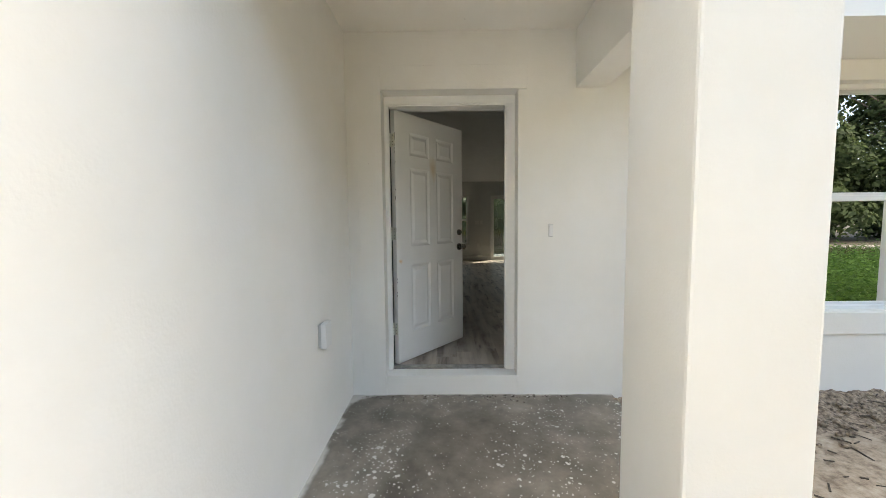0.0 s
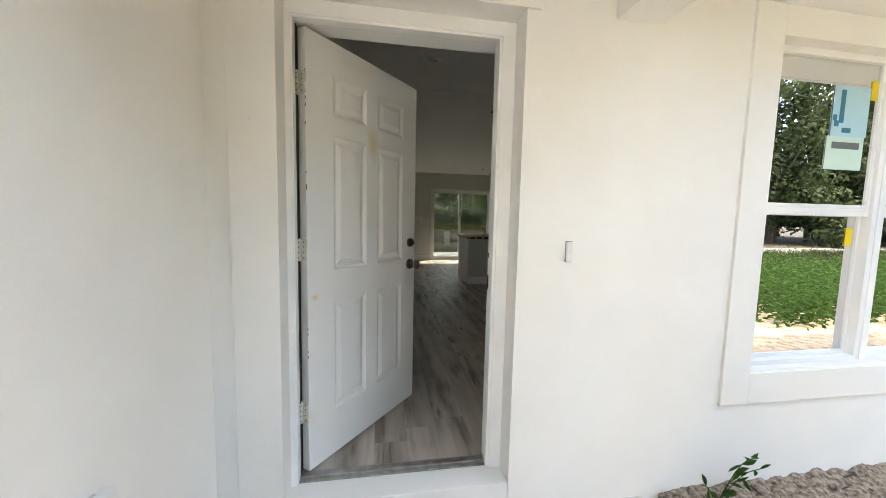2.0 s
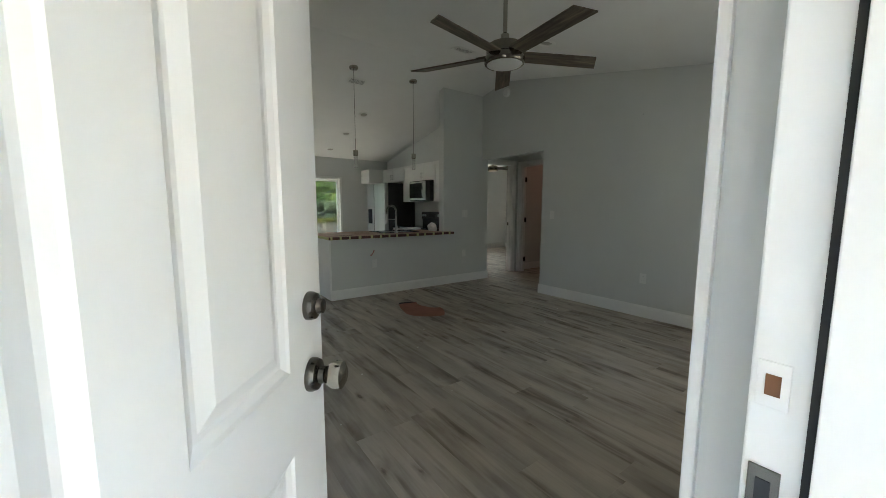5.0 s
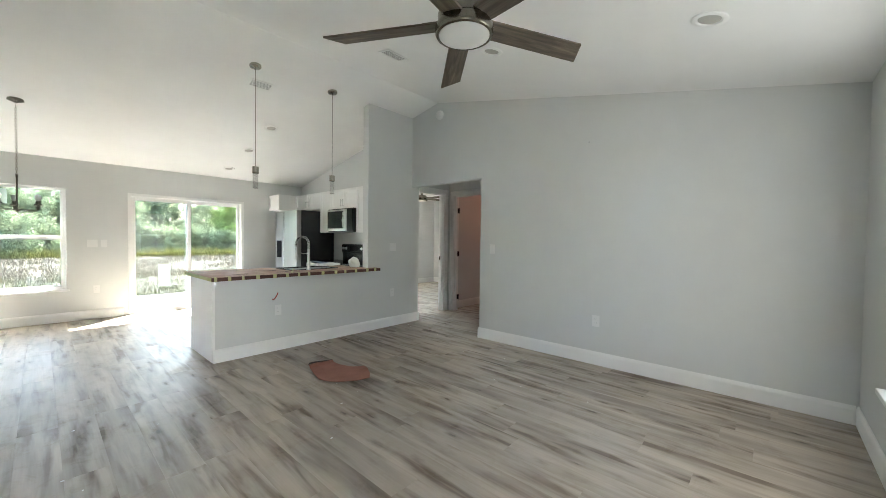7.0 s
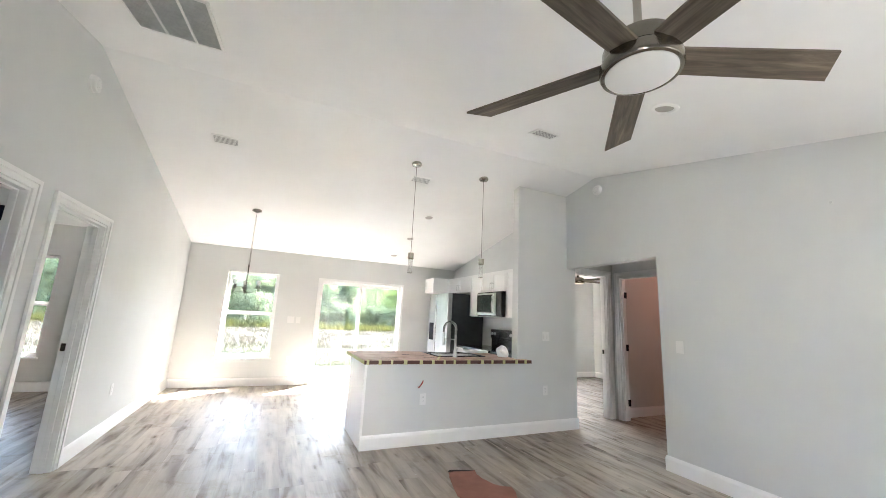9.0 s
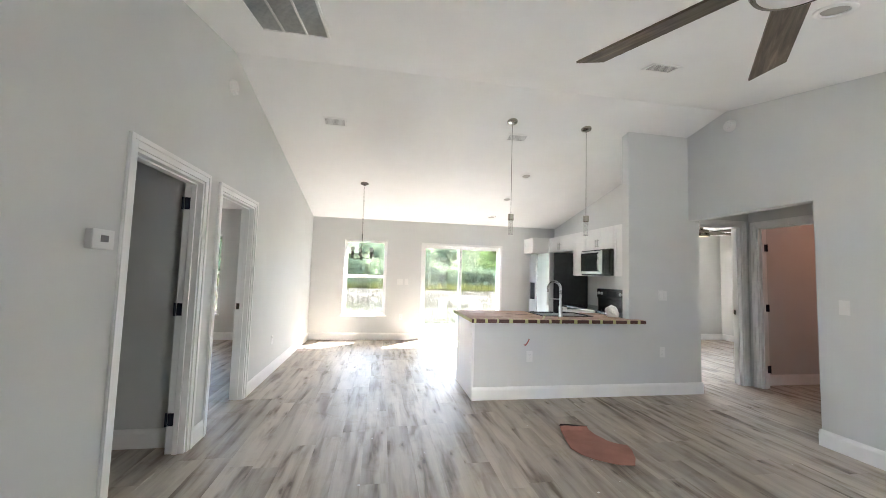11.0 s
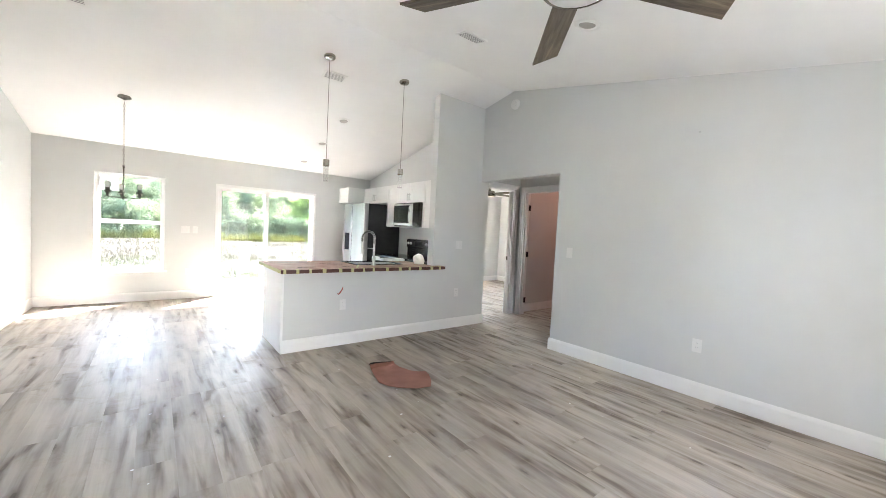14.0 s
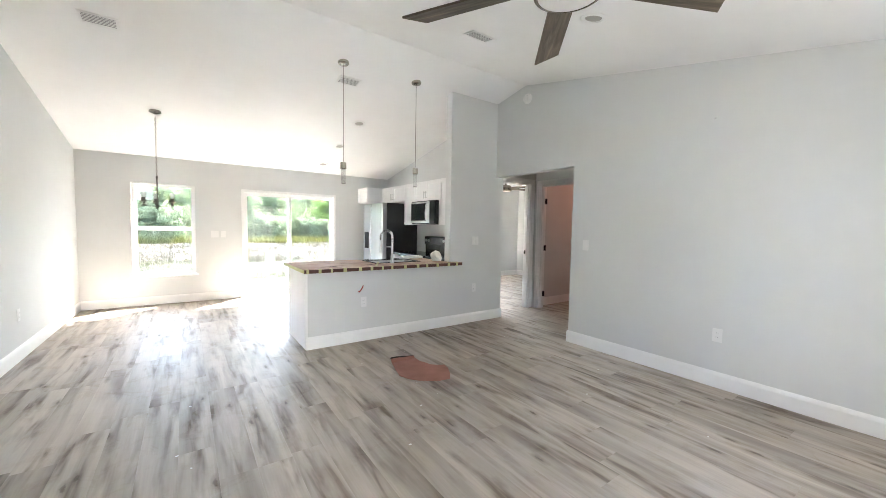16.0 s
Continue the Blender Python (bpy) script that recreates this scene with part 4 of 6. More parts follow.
part("front_flap", bm, mat("paper_edge_shaded", (0.085, 0.036, 0.027), 0.8), pp, "brown paper edge, darkened for its shadow")
bm = bmesh.new()
box(bm, X0 - 0.006, X0 - 0.002, Y0 - 0.002, Y1 - 0.02, CT - 0.03, CT + 0.003)
part("side_flap", bm, TAPE, pp, "yellow-green tape along the edge")
rnd = random.Random(4)
x = X0 + 0.02
while x < X1 - 0.06:
    bm = bmesh.new()
    wdt = rnd.uniform(0.022, 0.04)
    box(bm, x, x + wdt, Y0 - 0.0085, Y0 - 0.0065, CT - 0.036, CT + 0.006)
    box(bm, x, x + wdt, Y0 - 0.0085, Y0 + 0.05, CT + 0.005, CT + 0.0062)
    part("tape", bm, TAPE, pp, "strip of yellow-green masking tape")
    x += wdt + rnd.uniform(0.09, 0.15)
for x0, y0, ln, an in ((1.75, 5.0, 0.2, 8), (2.1, 5.35, 0.26, -20), (2.25, 5.02, 0.14, 5), (2.35, 4.86, 0.5, 62)):
    bm = bmesh.new()
    box(bm, 0, ln, -0.012, 0.012, CT + 0.0045, CT + 0.006)
    ob = part("paper_tear" if an != 62 else "tape", bm, CARD_EDGE if an != 62 else TAPE, pp)
    ob.matrix_basis = pose(x0, y0, 0, 0, 0, an)

sk = thing("kitchen_sink", "dark drop-in kitchen sink with steel rim", "sink")
bm = bmesh.new()
for a, b, c, d in ((SKX0 - 0.025, SKX1 + 0.025, SKY0 - 0.025, SKY0), (SKX0 - 0.025, SKX1 + 0.025, SKY1, SKY1 + 0.025), (SKX0 - 0.025, SKX0, SKY0, SKY1), (SKX1, SKX1 + 0.025, SKY0, SKY1)):
    box(bm, a, b, c, d, CT + 0.0005, CT + 0.012, 0.003)
part("rim", bm, BLACK, sk)
bm = bmesh.new()
for a, b, c, d, e, f in ((SKX0, SKX1, SKY0, SKY0 + 0.01, CT - 0.2, CT), (SKX0, SKX1, SKY1 - 0.01, SKY1, CT - 0.2, CT), (SKX0, SKX0 + 0.01, SKY0, SKY1, CT - 0.2, CT), (SKX1 - 0.01, SKX1, SKY0, SKY1, CT - 0.2, CT), (SKX0, SKX1, SKY0, SKY1, CT - 0.21, CT - 0.2)):
    box(bm, a, b, c, d, e, f)
part("basin", bm, STEEL, sk)

fc = thing("kitchen_faucet", "tall brushed steel spring faucet with pull-down spray", "faucet", pose(2.68, 5.10, CT + 0.004) @ Matrix.Diagonal((0.85, 0.85, 0.85, 1)))
bm = bmesh.new()
lathe(bm, [(0.03, 0), (0.03, 0.012), (0.024, 0.02), (0.022, 0.10), (0.016, 0.11), (0.016, 0.3), (0.012, 0.31)])
part("body", bm, STEEL, fc, smooth=True)
bm = bmesh.new()
arc = [(0, 0, 0.30 + 0.1 * i / 4) for i in range(4)]
arc += [(-0.095 + 0.095 * math.cos(a), 0.0, 0.39 + 0.095 * math.sin(a)) for a in [math.pi * i / 14 for i in range(15)]]
arc += [(-0.19, 0, 0.36), (-0.19, 0, 0.33)]
tube(bm, arc, 0.0125, 14)
part("hose", bm, DARKNICKEL, fc, smooth=True)
bm = bmesh.new()
coil = []
for i in range(46 * 8):
    f = i / (46 * 8 - 1) * (len(arc) - 1)
    k = min(int(f), len(arc) - 2)
    p, q = Vector(arc[k]), Vector(arc[k + 1])
    along = (q - p).normalized()
    side = Vector((0, 1, 0))
    up = along.cross(side)
    a = i / 8 * 2 * math.pi
    coil.append(p.lerp(q, f - k) + (side * math.cos(a) + up * math.sin(a)) * 0.0165)
tube(bm, coil, 0.0026, 5)
part("spring", bm, STEEL, fc, "ribbed steel spring", True)
bm = bmesh.new()
lathe(bm, [(0.014, 0.34), (0.019, 0.30), (0.019, 0.22), (0.024, 0.17), (0.022, 0.165)], 20, Matrix.Translation((-0.19, 0, 0)))
part("spray_head", bm, STEEL, fc, smooth=True)
bm = bmesh.new()
tube(bm, [(0, 0, 0.24), (-0.1, 0, 0.245), (-0.18, 0, 0.245)], 0.008)
part("hose_holder", bm, STEEL, fc, smooth=True)
bm = bmesh.new()
tube(bm, [(0, 0, 0.07), (0.03, 0.02, 0.075), (0.05, 0.03, 0.12)], 0.008)
part("lever", bm, STEEL, fc, smooth=True)


def shaker(parent, x, y0, y1, z0, z1, handle=None):
    """A shaker door facing -x, with a bar handle at a given y."""
    bm = bmesh.new()
    g = 0.003
    y0, y1, z0, z1 = y0 + g, y1 - g, z0 + g, z1 - g
    r = min(0.055, (y1 - y0) / 3.2)
    box(bm, x - 0.008, x, y0 + r, y1 - r, z0 + r, z1 - r)
    for a, b, c, d in ((y0, y0 + r, z0, z1), (y1 - r, y1, z0, z1), (y0 + r, y1 - r, z0, z0 + r), (y0 + r, y1 - r, z1 - r, z1)):
        box(bm, x - 0.019, x, a, b, c, d, 0.0015)
    d = part("door", bm, CABINET, parent)
    if handle is not None:
        hy, hz0, hz1 = handle
        bm = bmesh.new()
        cyl(bm, (x - 0.05, hy, hz0), (x - 0.05, hy, hz1), 0.006, n=12)
        for z in (hz0 + 0.015, hz1 - 0.015):
            cyl(bm, (x - 0.018, hy, z), (x - 0.052, hy, z), 0.0045, n=10)
        part("handle", bm, STEEL, d, "brushed steel bar handle", True)
    return d


KX = XR + 0.012     # back of the kitchen run
UT = 2.125          # top of the wall cabinets


def wall_cabinet(y0, y1, z0, z1, depth, doors, label):
    t = thing("wall_cabinet", label, "cabinet", group="kitchen wall cabinets")
    bm = bmesh.new()
    box(bm, KX - depth, KX, y0 + 0.001, y1 - 0.001, z0, z1, 0.001)
    part("body", bm, CABINET, t)
    x = KX - depth
    if doors == 2:
        ym = (y0 + y1) / 2
        hz = (z0 + 0.04, z0 + 0.16) if z1 - z0 < 0.5 else (z0 + 0.05, z0 + 0.2)
        shaker(t, x, y0, ym, z0, z1, (ym - 0.03, *hz))
        shaker(t, x, ym, y1, z0, z1, (ym + 0.03, *hz))
    elif doors == 1:
        shaker(t, x, y0, y1, z0, z1, (y0 + 0.035, z0 + 0.05, z0 + 0.2))
    else:
        shaker(t, x, y0, y1, z0, z1)
    return t


wall_cabinet(8.0, 8.45, 1.82, UT, 0.68, 0, "white deep shaker wall cabinet in the corner")
wall_cabinet(7.05, 8.0, 1.82, UT, 0.33, 2, "white two-door shaker cabinet above the refrigerator")
wall_cabinet(6.68, 7.05, 1.375, UT, 0.33, 0, "tall white shaker wall cabinet beside the microwave")
wall_cabinet(5.90, 6.68, 1.785, UT, 0.33, 2, "white two-door shaker cabinet above the microwave")
wall_cabinet(5.48, 5.90, 1.375, UT, 0.33, 1, "white single-door shaker wall cabinet")

fr = thing("refrigerator", "stainless side-by-side refrigerator with black sides", "refrigerator")
bm = bmesh.new()
box(bm, 3.60, KX - 0.03, 7.10, 7.97, 0.02, 1.775, 0.006)
part("body", bm, BLACKSIDE, fr, "matt black sides")
for y0, y1 in ((7.105, 7.60), (7.615, 7.965)):
    bm = bmesh.new()
    box(bm, 3.50, 3.595, y0, y1, 0.08, 1.775, 0.012)
    d = part("door", bm, STEEL, fr, "brushed stainless door")
    # black strip along the door's edge paints the gap's darkness
    bm = bmesh.new()
    hy = y0 - 0.004 if y0 > 7.61 else y1 - 0.002
    box(bm, 3.505, 3.58, hy, hy + 0.006, 0.1, 1.76)
    part("door_gap_shade", bm, BLACK, d, "black strip for the dark gap between the doors")
bm = bmesh.new()
box(bm, 3.493, 3.501, 7.70, 7.89, 0.90, 1.22, 0.003)
part("dispenser", bm, BLACKGLASS, fr, "black water dispenser")

mw = thing("microwave", "stainless over-range microwave with black window", "microwave")
MX = KX - 0.40
bm = bmesh.new()
box(bm, MX, KX - 0.001, 5.905, 6.675, 1.385, 1.783, 0.004)
part("body", bm, BLACK, mw)
bm = bmesh.new()
box(bm, MX - 0.022, MX - 0.001, 6.075, 6.675, 1.405, 1.765, 0.006)
d = part("door", bm, STEEL, mw, "brushed stainless door")
bm = bmesh.new()
box(bm, MX - 0.025, MX - 0.0215, 6.165, 6.655, 1.445, 1.738, 0.004)
part("window", bm, BLACKGLASS, d, "dark glass window")
bm = bmesh.new()
box(bm, MX - 0.02, MX - 0.001, 5.91, 6.07, 1.405, 1.765, 0.004)
part("control_panel", bm, BLACKGLASS, mw, "black glass control panel")
bm = bmesh.new()
tube(bm, [(MX - 0.02, 6.125, 1.44), (MX - 0.055, 6.125, 1.47), (MX - 0.062, 6.125, 1.585), (MX - 0.055, 6.125, 1.70), (MX - 0.02, 6.125, 1.73)], 0.013, 12)
part("handle", bm, STEEL, d, smooth=True)

rg = thing("range", "black electric range with raised control panel", "stove")
bm = bmesh.new()
box(bm, KX - 0.66, KX - 0.005, 5.905, 6.675, 0.02, CT - 0.005, 0.004)
part("body", bm, BLACK, rg)
bm = bmesh.new()
box(bm, KX - 0.66, KX - 0.005, 5.905, 6.675, CT - 0.004, CT + 0.008, 0.003)
part("cooktop", bm, BLACKGLASS, rg)
bm = bmesh.new()
box(bm, KX - 0.10, KX - 0.008, 5.905, 6.675, CT + 0.009, CT + 0.20, 0.006)
box(bm, KX - 0.125, KX - 0.008, 5.905, 6.675, CT + 0.15, CT + 0.305, 0.02)
bg = part("backguard", bm, BLACK, rg)
for y in (5.975, 6.055, 6.525, 6.605):
    bm = bmesh.new()
    lathe(bm, [(0.024, 0), (0.022, 0.012), (0.018, 0.02), (0.002, 0.021)], 16, Matrix.Translation((KX - 0.125, y, CT + 0.23)) @ pose(0, 0, 0, 0, -90))
    part("knob", bm, STEEL, bg, smooth=True)
bm = bmesh.new()
box(bm, KX - 0.129, KX - 0.124, 6.18, 6.40, CT + 0.19, CT + 0.27, 0.001)
part("display", bm, BLACKGLASS, bg)

for y0, y1 in ((5.05, 5.90), (6.68, 7.085)):
    bc = thing("base_cabinet", "white shaker base cabinet along the kitchen wall", "cabinet", group="kitchen base cabinets")
    bm = bmesh.new()
    box(bm, KX - 0.58, KX, y0, y1, 0.09, CT - 0.034, 0.002)
    part("body", bm, CABINET, bc)
    bm = bmesh.new()
    box(bm, KX - 0.52, KX, y0, y1, 0.0, 0.09)
    part("toe_kick", bm, CABINET, bc)
    shaker(bc, KX - 0.58, y0, y1, 0.1, CT - 0.04, (y0 + 0.04, 0.6, 0.75))
    bm = bmesh.new()
    box(bm, max(KX - 0.61, 3.46), KX - 0.001, y0 + 0.002, y1 - 0.002, CT - 0.032, CT, 0.004)
    solid("kitchen_counter", bm, GRANITE, "polished dark granite counter along the kitchen wall", "countertop")

bm = bmesh.new()
bmesh.ops.create_icosphere(bm, subdivisions=4, radius=0.075)
for v in bm.verts:
    v.co += v.normal * (0.022 * noise.noise(v.co * 16) + 0.008 * noise.noise(v.co * 45))
    v.co.z = max(v.co.z * 1.05, -0.06) + 0.06
solid("plastic_bag", bm, PAPER, "crumpled white plastic bag on the counter", "bag", m=pose(3.375, 5.13, CT + 0.006))
bm = bmesh.new()
bmesh.ops.create_grid(bm, x_segments=10, y_segments=6, size=0.5)
for v in bm.verts:
    v.co = Vector((v.co.x * 0.34, v.co.y * 0.17, 0.032 + 0.012 * noise.noise(v.co * 5)))
bmesh.ops.solidify(bm, geom=bm.faces[:], thickness=0.03)
solid("folded_paper", bm, PAPER, "folded white paper lying behind the sink", "paper", m=pose(3.26, 5.66, CT + 0.004))
bm = bmesh.new()
box(bm, -0.15, 0.15, -0.1, 0.1, 0.0, 0.012, 0.003)
solid("paper_sheet", bm, PAPER, "white stack of paper on the kitchen counter", "paper", m=pose(3.98, 5.5, CT + 0.001, 0, 0, 80))


# ---- lamps and ceiling fittings ----
def on_ceiling(x, y):
    """Pose on the sloping ceiling, z pointing down out of it."""
    dz = (ceil_z(y + 0.05) - ceil_z(y - 0.05)) / 0.1
    n = Vector((0, dz, -1)).normalized()
    ex = Vector((1, 0, 0))
    ey = n.cross(ex)
    m = Matrix((ex, ey, n)).transposed().to_4x4()
    return Matrix.Translation((x, y, ceil_z(y))) @ m


def can_light(m):
    t = thing("recessed_light", "round white recessed ceiling light, switched off", "ceiling light", m, "recessed lights")
    bm = bmesh.new()
    lathe(bm, [(0.092, 0.0), (0.092, 0.004), (0.086, 0.008), (0.066, 0.008), (0.060, 0.003), (0.06, 0.0)], 32)
    part("trim_ring", bm, TRIM, t, smooth=True)
    # flat lens; its grey stands in for the shade up in the recess
    bm = bmesh.new()
    lathe(bm, [(0.058, 0.0005), (0.05, 0.0035), (0.03, 0.005), (0.002, 0.0055)], 32)
    part("lens", bm, LENS, t, "lens greyed for the recess's shade", True)
    return t


can = can_light(on_ceiling(2.98, 2.58))
for x, y in ((3.005, 1.09), (0.48, 2.20), (2.685, 6.21), (2.70, 7.09), (2.69, 7.98)):
    copy_thing(can, on_ceiling(x, y))


def supply_vent(m, w=0.26, d=0.16):
    t = thing("air_vent", "white slatted ceiling air vent", "air vent", m, "ceiling air vents")
    bm = bmesh.new()
    for a, b, c, e in ((-w / 2, w / 2, -d / 2, -d / 2 + 0.02), (-w / 2, w / 2, d / 2 - 0.02, d / 2), (-w / 2, -w / 2 + 0.02, -d / 2 + 0.02, d / 2 - 0.02), (w / 2 - 0.02, w / 2, -d / 2 + 0.02, d / 2 - 0.02)):
        box(bm, a, b, c, e, 0.0, 0.008, 0.002)
    part("frame", bm, TRIM, t)
    # grey sheet that paints the shade between the slats
    bm = bmesh.new()
    box(bm, -w / 2 + 0.02, w / 2 - 0.02, -d / 2 + 0.02, d / 2 - 0.02, 0.0005, 0.002)
    part("slat_shade", bm, VENTBACK, t)
    for i in range(6):
        bm = bmesh.new()
        y = -d / 2 + 0.03 + i * (d - 0.06) / 5
        box(bm, -w / 2 + 0.02, w / 2 - 0.02, -0.008, 0.008, -0.0008, 0.0008, 0, Matrix.Translation((0, y, 0.008)) @ pose(0, 0, 0, 18))
        part("slat", bm, TRIM, t)
    return t


v0 = supply_vent(on_ceiling(2.745, 3.565))
for x, y in ((-0.02, 5.29), (2.165, 5.26)):
    copy_thing(v0, on_ceiling(x, y))

rt = thing("return_grille", "large white return-air grille with three grey filters", "air vent", on_ceiling(-0.135, 3.53))
W2, D2R = 0.25, 0.315
bm = bmesh.new()
for a, b, c, d in ((-W2, W2, -D2R, -D2R + 0.02), (-W2, W2, D2R - 0.02, D2R), (-W2, -W2 + 0.02, -D2R, D2R), (W2 - 0.02, W2, -D2R, D2R), (-0.09, -0.075, -D2R, D2R), (0.075, 0.09, -D2R, D2R)):
    box(bm, a, b, c, d, 0.0, 0.01, 0.002)
part("frame", bm, TRIM, rt)
bm = bmesh.new()
box(bm, -W2 + 0.01, W2 - 0.01, -D2R + 0.01, D2R - 0.01, 0.0005, 0.003)
part("filter", bm, FILTER, rt)
for i in range(36):
    bm = bmesh.new()
    y = -D2R + 0.03 + i * (2 * D2R - 0.06) / 35
    box(bm, -W2 + 0.02, W2 - 0.02, -0.005, 0.005, -0.0005, 0.0005, 0, Matrix.Translation((0, y, 0.005)) @ pose(0, 0, 0, 14))
    part("slat", bm, FILTER, rt)


def smoke_alarm(m):
    t = thing("smoke_alarm", "round white smoke alarm on the wall", "smoke alarm", m, "smoke alarms")
    bm = bmesh.new()
    lathe(bm, [(0.065, 0.0), (0.065, 0.012), (0.06, 0.016), (0.056, 0.034), (0.044, 0.04), (0.002, 0.041)], 32)
    part("body", bm, PLATE, t, smooth=True)
    bm = bmesh.new()
    lathe(bm, [(0.02, 0.0405), (0.018, 0.044), (0.002, 0.0445)], 20)
    part("button", bm, PLATE, t, smooth=True)
    bm = bmesh.new()
    for i in range(10):
        a = i * math.pi / 5
        box(bm, 0.030, 0.040, -0.0015, 0.0015, 0.0395, 0.0415, 0, pose(0, 0, 0, 0, 0, math.degrees(a)))
    part("grille", bm, FILTER, t)
    return t


sm = smoke_alarm(pose(XR, 4.35, 3.04, 0, -90))
copy_thing(sm, pose(XL, 4.39, 2.90, 0, 90))


def plate(m, kind, label):
    """A wall plate facing local +z, upright along local y."""
    t = thing("light_switch" if kind == "switch" else "wall_outlet", label, "switch" if kind == "switch" else "outlet", m)
    w = 0.116 if kind == "double" else 0.072
    bm = bmesh.new()
    box(bm, -w / 2, w / 2, -0.058, 0.058, 0.0, 0.005, 0.002)
    part("cover_plate", bm, PLATE, t)
    if kind == "switch":
        bm = bmesh.new()
        box(bm, -0.017, 0.017, -0.033, 0.033, 0.0045, 0.008, 0.0015)
        part("rocker", bm, PLATE, t)
    elif kind == "double":
        for s in (-0.024, 0.024):
            bm = bmesh.new()
            box(bm, s - 0.017, s + 0.017, -0.033, 0.033, 0.0045, 0.008, 0.0015)
            part("rocker", bm, PLATE, t)
    else:
        for s in (-0.02, 0.02):
            bm = bmesh.new()
            box(bm, -0.016, 0.016, s - 0.014, s + 0.014, 0.0045, 0.007, 0.0015)
            soc = part("socket", bm, PLATE, t)
            bm = bmesh.new()
            for a in (-0.007, 0.005):
                box(bm, a, a + 0.002, s - 0.002, s + 0.008, 0.0068, 0.0074)
            part("slot", bm, INK, soc)
    return t


FACE_R, FACE_L = (90, 0, -90), (90, 0, 90)
plate(pose(XR, 3.42, 1.16, *FACE_R), "switch", "white rocker switch by the passage")
plate(pose(XR, 2.125, 0.45, *FACE_R), "outlet", "white wall outlet above the baseboard")
plate(pose(XL, 6.08, 0.43, *FACE_L), "outlet", "white wall outlet above the baseboard")
plate(pose(3.89, 4.92, 1.155, 90, 0, 0), "double", "white double rocker switch on the stub wall")
plate(pose(3.88, 4.92, 0.49, 90, 0, 0), "outlet", "white wall outlet on the stub wall")
plate(pose(2.222, 4.92, 0.455, 90, 0, 0), "outlet", "white wall outlet on the half wall")
plate(pose(1.0, YB, 0.45, 90, 0, 0), "outlet", "white wall outlet below the windows")
plate(pose(0.96, YB, 1.15, 90, 0, 0), "double", "white double rocker switch by the sliding door")
plate(pose(1.09, YB, 1.15, 90, 0, 0), "switch", "white rocker switch by the sliding door")

th = thing("thermostat", "white wall thermostat with small grey display", "thermostat", pose(XL, 3.015, 1.45, *FACE_L))
bm = bmesh.new()
box(bm, -0.07, 0.07, -0.048, 0.048, 0.0, 0.034, 0.006)
part("body", bm, PLATE, th)
bm = bmesh.new()
box(bm, -0.02, 0.03, -0.012, 0.02, 0.0335, 0.035, 0.0005)
part("display", bm, GREYVENT, th)

# loose wire out of the half wall
bm = bmesh.new()
tube(bm, [(0, 0.01, 0), (0.0, -0.03, -0.004), (0.01, -0.045, 0.015), (0.03, -0.05, 0.05), (0.036, -0.052, 0.072)], 0.006, 8)
solid("loose_wire", bm, RED, "short loose red wire out of the half wall", "wire", smooth=True, m=pose(2.16, 4.92, 0.585))
# small block standing in for a pale scuff on the wall
bm = bmesh.new()
box(bm, -0.008, 0.008, -0.01, 0.0, -0.008, 0.008, 0.003)
solid("wall_scuff", bm, FILTER, "small light grey block for a scuff on the wall", "hook", m=pose(XR, 2.23, 2.30, 0, 0, -90))


# ---- ceiling fan ----
FANMETAL = grained("fan_nickel", (0.20, 0.185, 0.155), (0.30, 0.275, 0.23), 8.0, 0.22, 0.03, 200, 1.0)
FANWOOD = mat("fan_blade_wood", (0.09, 0.066, 0.05), 0.5)


def fan_wood():
    m = FANWOOD
    tc = node(m, "ShaderNodeTexCoord")
    mp = node(m, "ShaderNodeMapping", Scale=(3.0, 38.0, 10.0))
    link(m, tc.outputs["Object"], mp.inputs[0])
    n1 = node(m, "ShaderNodeTexNoise", Scale=1.0, Detail=6.0, Roughness=0.65, Distortion=0.8)
    link(m, mp.outputs[0], n1.inputs["Vector"])
    link(m, ramp(m, n1.outputs[0], [(0.3, (0.042, 0.032, 0.022)), (0.52, (0.118, 0.092, 0.066)), (0.7, (0.22, 0.175, 0.13))]), bsdf(m).inputs["Base Color"])


fan_wood()


def blade_mesh(r0, r1, w0, w1):
    bm = bmesh.new()
    n = 8
    top, bot = [], []
    for i in range(n + 1):
        f = i / n
        x = r0 + (r1 - r0) * f
        w = w0 + (w1 - w0) * f
        for s, lst in ((0.004, top), (-0.004, bot)):
            z = s
            tip = 0.05 if i == n else 0.0
            lst.append((bm.verts.new((x - tip, -w / 2, z)), bm.verts.new((x, w / 2, z))))
    for lst in (top, bot):
        for a, b in zip(lst, lst[1:]):
            bm.faces.new((a[0], b[0], b[1], a[1]))
    for k in (0, 1):
        for i in range(n):
            bm.faces.new((top[i][k], top[i + 1][k], bot[i + 1][k], bot[i][k]))
    for i in (0, n):
        bm.faces.new((top[i][0], top[i][1], bot[i][1], bot[i][0]))
    return mesh_of(bm, "blade", FANWOOD)


